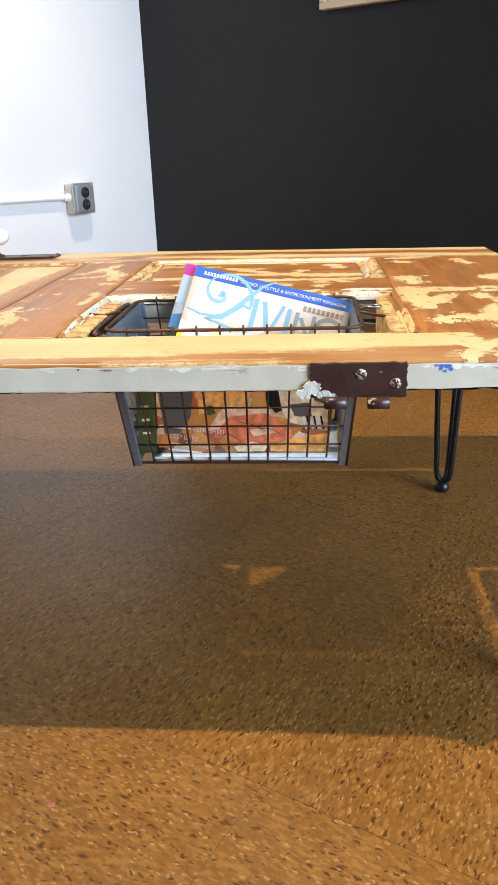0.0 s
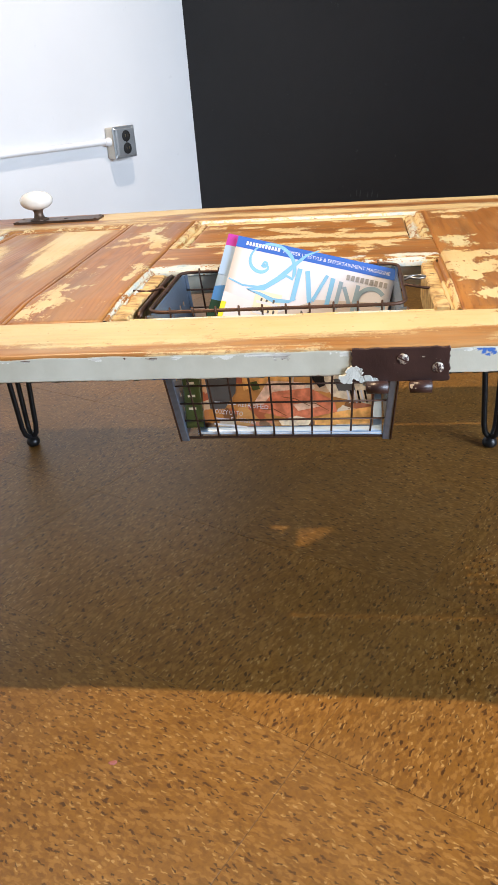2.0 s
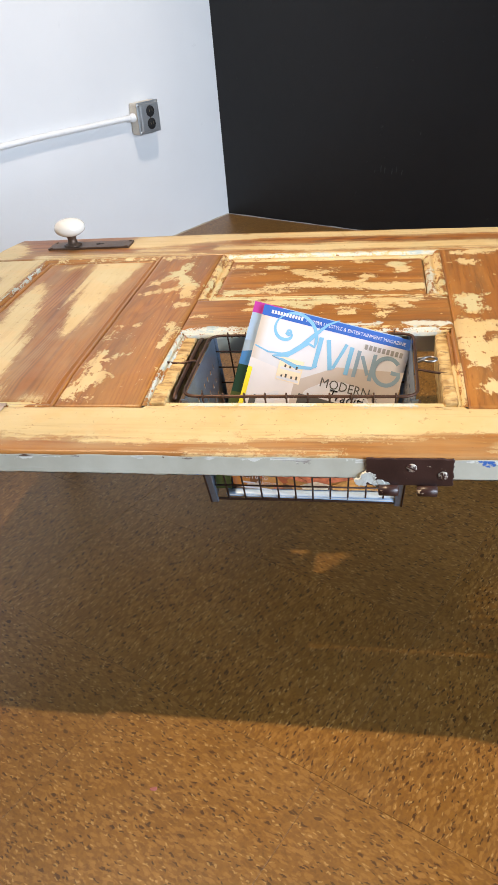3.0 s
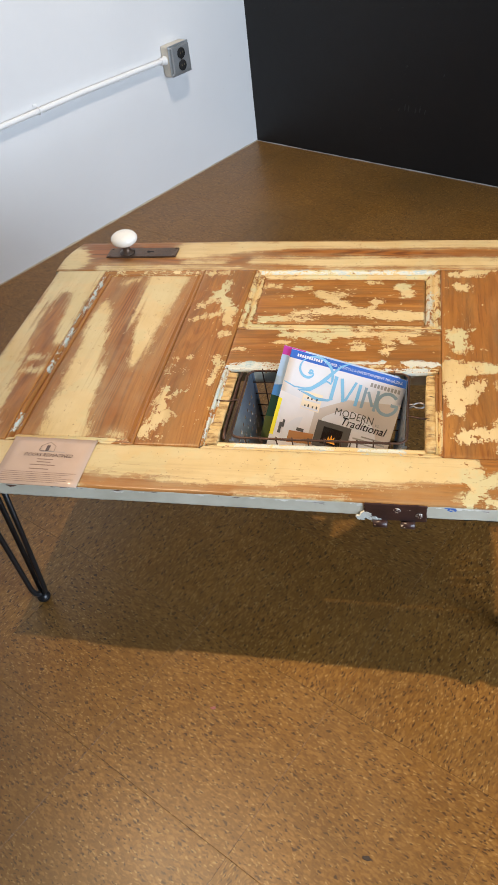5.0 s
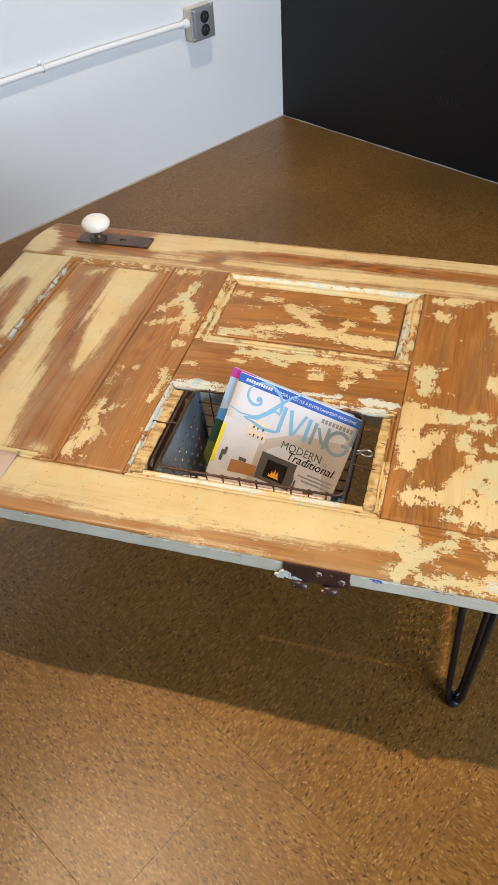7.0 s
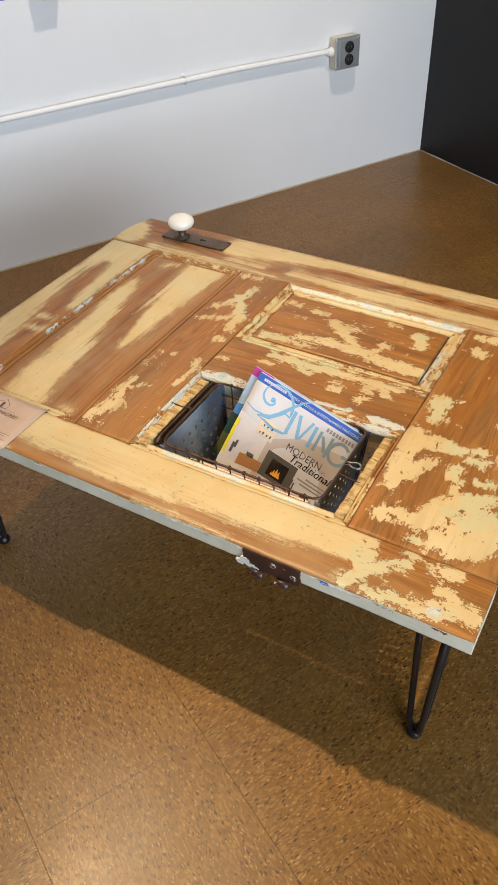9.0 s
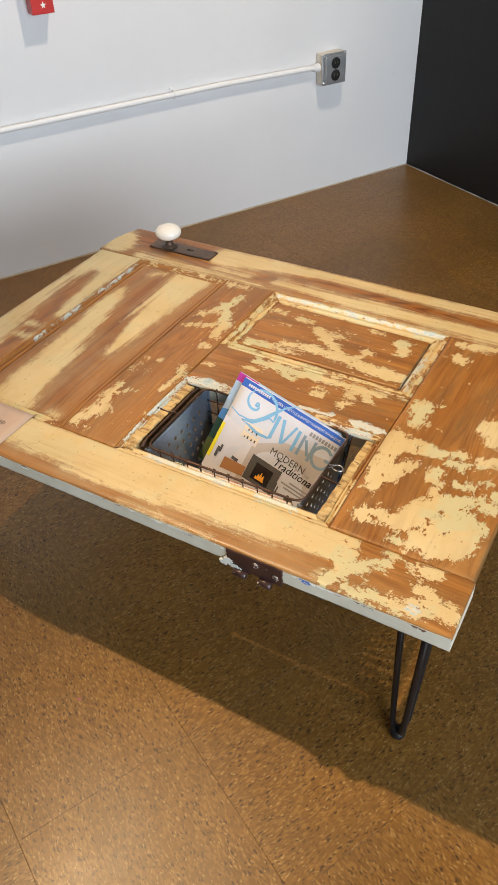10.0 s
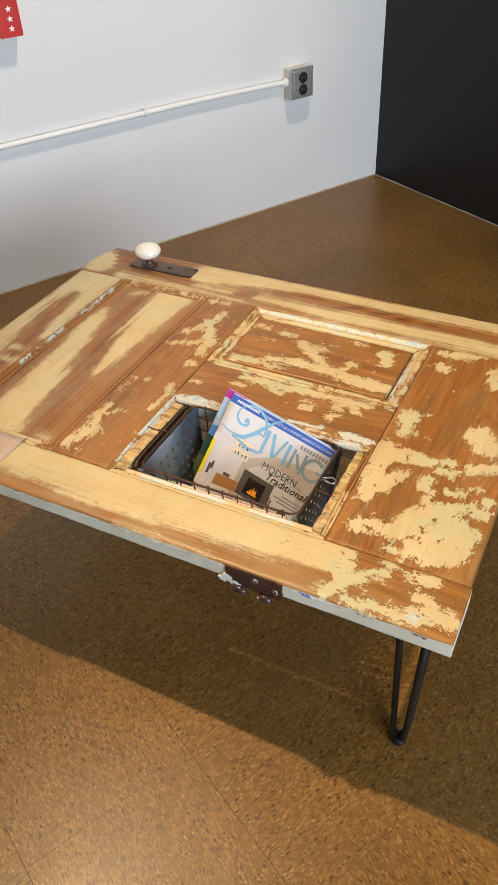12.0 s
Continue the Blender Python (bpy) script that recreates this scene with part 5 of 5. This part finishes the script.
for name, p, way, out, span, mat, r in (("trim_west", room(0.006, 0.001, 0), -U, V, 5.6, BEAD, 0.0045), ("trim_north", room(0.001, 0.006, 0), V, -U, 5.2, GREY_BEAD, 0.0028)):
    bm, rows = bmesh.new(), []
    for k in range(int(span / 0.04)):
        q, s = p + way * 0.04 * k, r * rng.uniform(0.65, 1.25)
        rows.append([bm.verts.new(q + out * s * math.cos(a) + Vector((0, 0, s * math.sin(a)))) for a in (0, 0.5, 1.07, 1.57)])
    for r0, r1 in zip(rows, rows[1:]):
        for k in range(3):
            bm.faces.new((r0[k], r0[k + 1], r1[k + 1], r1[k]))
    tagged(new(name, from_bm(name, bm, mat, True)), "thin uneven bead of filler along the wall's foot", "trim", kind="structure")

# small dirt on the floor
for name, x, y, r, colour, label in (("paint_chip", -0.246, 0.582, 0.0038, (0.30, 0.10, 0.09), "small reddish paint chip lying on the tile floor"), ("dirt_spot", 0.035, 0.372, 0.0050, (0.035, 0.022, 0.015), "small dark dirt spot on the tile floor")):
    bm = bmesh.new()
    ring = [(x + r * (1 + 0.45 * noise.noise(Vector((math.cos(a), math.sin(a), r * 900)))) * math.cos(a) * 1.3, y + r * (1 + 0.45 * noise.noise(Vector((math.cos(a), math.sin(a), r * 900)))) * math.sin(a) * 0.8) for a in np.linspace(0, math.tau, 14, endpoint=False)]
    low, high = [bm.verts.new((px, py, 0.0001)) for px, py in ring], [bm.verts.new((x + (px - x) * 0.8, y + (py - y) * 0.8, 0.0008)) for px, py in ring]
    bm.faces.new(high)
    for k in range(14):
        bm.faces.new((low[k], low[(k + 1) % 14], high[(k + 1) % 14], high[k]))
    tagged(new(name, from_bm(name, bm, plain(name + "_colour", colour, 0.6))), label, "debris")

# hanging painted boards, only their lower ends in view
RED = plain("glossy_red_paint", (0.52, 0.022, 0.018), 0.35, 0.0, 0.15, 40, 0.15)
VIOLET = plain("violet_paint", (0.13, 0.11, 0.42), 0.4, 0.0, 0.15, 40, 0.15)
STAR = plain("white_star_paint", (0.82, 0.79, 0.72), 0.5, 0.0, 0.08)
YELLOW = plain("orange_yellow_paint", (0.85, 0.42, 0.06), 0.45, 0.0, 0.25, 90)
red = thing("red_wall_board", WALL_M @ Vector((1.484, 0.85, 0)), "red painted hanging board with white stars on the wall", "wall decoration")
tilt = WALL_M @ Matrix.Translation((1.478, 0.769, 0))
part("board", from_bm("board", box_bm((-0.033, 0.0, 0.006), (0.033, 0.42, 0.048), 0.0015, 2, tilt), RED), red)
for k in range(3):
    bm = bmesh.new()
    cx, cy = -0.002 - 0.0005 * k, 0.022 + 0.0245 * k
    pts = [tilt @ Vector((cx + (0.0098 if q % 2 == 0 else 0.0042) * math.sin(q * math.pi / 5), cy + (0.0098 if q % 2 == 0 else 0.0042) * math.cos(q * math.pi / 5), 0.0486)) for q in range(10)]
    bm.faces.new([bm.verts.new(p) for p in pts])
    part("star", from_bm("star", bm, STAR), red, "white painted star")
bm = lathe_bm([(0.012, 0), (0.012, 0.002), (0.006, 0.004)], None, 14, tilt @ Matrix.Translation((0.008, 0.108, 0.0482)))
part("burst", from_bm("burst", bm, YELLOW), red, "yellow and orange painted burst")
violet = thing("violet_wall_board", WALL_M @ Vector((1.648, 0.85, 0)), "violet painted hanging board on the wall", "wall decoration")
part("board", from_bm("board", box_bm((1.615, 0.783, 0.004), (1.681, 1.16, 0.048), 0.0015, 2, WALL_M), VIOLET), violet)

# ---- on the black wall ----
PICTURE_M = Matrix((V, Vector((0, 0, 1)), U * -1)).transposed().to_4x4()     # x along the black wall, y up, z into the room
PICTURE_M.translation = CORNER
PINE = plain("pale_pine_frame", (0.62, 0.45, 0.27), 0.5, 0.0, 0.18, 60, 0.2)
CANVAS = plain("warm_white_canvas", (0.66, 0.58, 0.46), 0.8, 0.0, 0.2, 30, 0.4)
picture = thing("framed_picture", PICTURE_M @ Vector((1.27, 1.02, 0)), "pale wooden framed picture hanging on the black wall", "picture")
PX0, PX1, PZ0, PZ1 = 0.792, 1.692, 1.020, 1.720
part("canvas", from_bm("canvas", box_bm((PX0 + 0.022, PZ0 + 0.022, 0.004), (PX1 - 0.022, PZ1 - 0.022, 0.020), 0.001, 1, PICTURE_M), CANVAS), picture)
for lo, hi in (((PX0, PZ0, 0.002), (PX1, PZ0 + 0.02, 0.034)), ((PX0, PZ1 - 0.02, 0.002), (PX1, PZ1, 0.034)), ((PX0, PZ0 + 0.0205, 0.002), (PX0 + 0.02, PZ1 - 0.0205, 0.034)), ((PX1 - 0.02, PZ0 + 0.0205, 0.002), (PX1, PZ1 - 0.0205, 0.034))):
    part("frame_bar", from_bm("frame_bar", box_bm(lo, hi, 0.002, 2, PICTURE_M), PINE), picture)

# chalky scuffs on the black wall
SCUFF = plain("chalky_grey_scuff", (0.035, 0.034, 0.034), 0.8, 0.0, 0.4, 200, 0.3)
rng = random.Random(11)
for b, z, tall in ((0.712, 0.222, 0.012), (0.738, 0.232, 0.026), (0.752, 0.228, 0.030), (0.782, 0.226, 0.022), (0.800, 0.232, 0.026), (0.821, 0.224, 0.018), (0.889, 0.357, 0.010)):
    bm = bmesh.new()
    side_a, side_b = [], []
    for k in range(7):
        q = k / 6
        half = 0.0028 * math.sin(math.pi * q) * rng.uniform(0.5, 1.1) + 0.0003
        drift = 0.004 * (q - 0.5) + rng.uniform(-0.0008, 0.0008)
        side_a.append(bm.verts.new(PICTURE_M @ Vector((b + drift - half, z + tall * (q - 0.5), 0.0006))))
        side_b.append(bm.verts.new(PICTURE_M @ Vector((b + drift + half, z + tall * (q - 0.5), 0.0006))))
    for k in range(6):
        bm.faces.new((side_a[k], side_b[k], side_b[k + 1], side_a[k + 1]))
    scuff = new("scuff", from_bm("scuff", bm, SCUFF))
    scuff.parent = wall_north

# ---- floor tiles, last ----
SIDE = 0.3048
TILE_TURN = radians(63.3)
TA = Vector((-0.174, 0.344, 0))
EU, EV = Vector((math.cos(TILE_TURN), math.sin(TILE_TURN), 0)), Vector((math.sin(TILE_TURN), -math.cos(TILE_TURN), 0))
bm = box_bm((-SIDE / 2 + 0.00015, -SIDE / 2 + 0.00015, -0.003), (SIDE / 2 - 0.00015, SIDE / 2 - 0.00015, 0.0), 0.0003, 1)
for f in [f for f in bm.faces if f.normal.z < -0.5]:
    bm.faces.remove(f)
tile_mesh = from_bm("tile", bm, TILE)
tile_mesh_far = bmesh.new()
places = []
for i in range(-16, 24):
    for j in range(-20, 24):
        p = TA + EU * (SIDE * (i + 0.5)) + EV * (SIDE * (j + 0.5))
        q = p - CORNER
        a, b = -q.dot(U), q.dot(V)
        if -0.2 < a < LONG + 0.15 and -0.2 < b < WIDE + 0.15:
            places.append(((p - Vector((-0.2, 1.2, 0))).length, i, j, p))
places.sort(key=lambda row: row[0])
rng = random.Random(4)
for k, (d, i, j, p) in enumerate(places):
    m = Matrix.Translation(p + Vector((0, 0, rng.uniform(-0.0003, 0)))) @ Matrix.Rotation(TILE_TURN + (math.pi / 2) * rng.randrange(4), 4, "Z")
    if k < 290:
        ob = new("tile", tile_mesh)
        ob.matrix_basis = m
        ob.parent = floor
    else:
        bmesh.ops.create_grid(tile_mesh_far, x_segments=1, y_segments=1, size=SIDE / 2 - 0.0004, matrix=m)
tagged(part("far_tiles", from_bm("far_tiles", tile_mesh_far, TILE), floor, "more of the same ochre tiles"), kind="stuff")
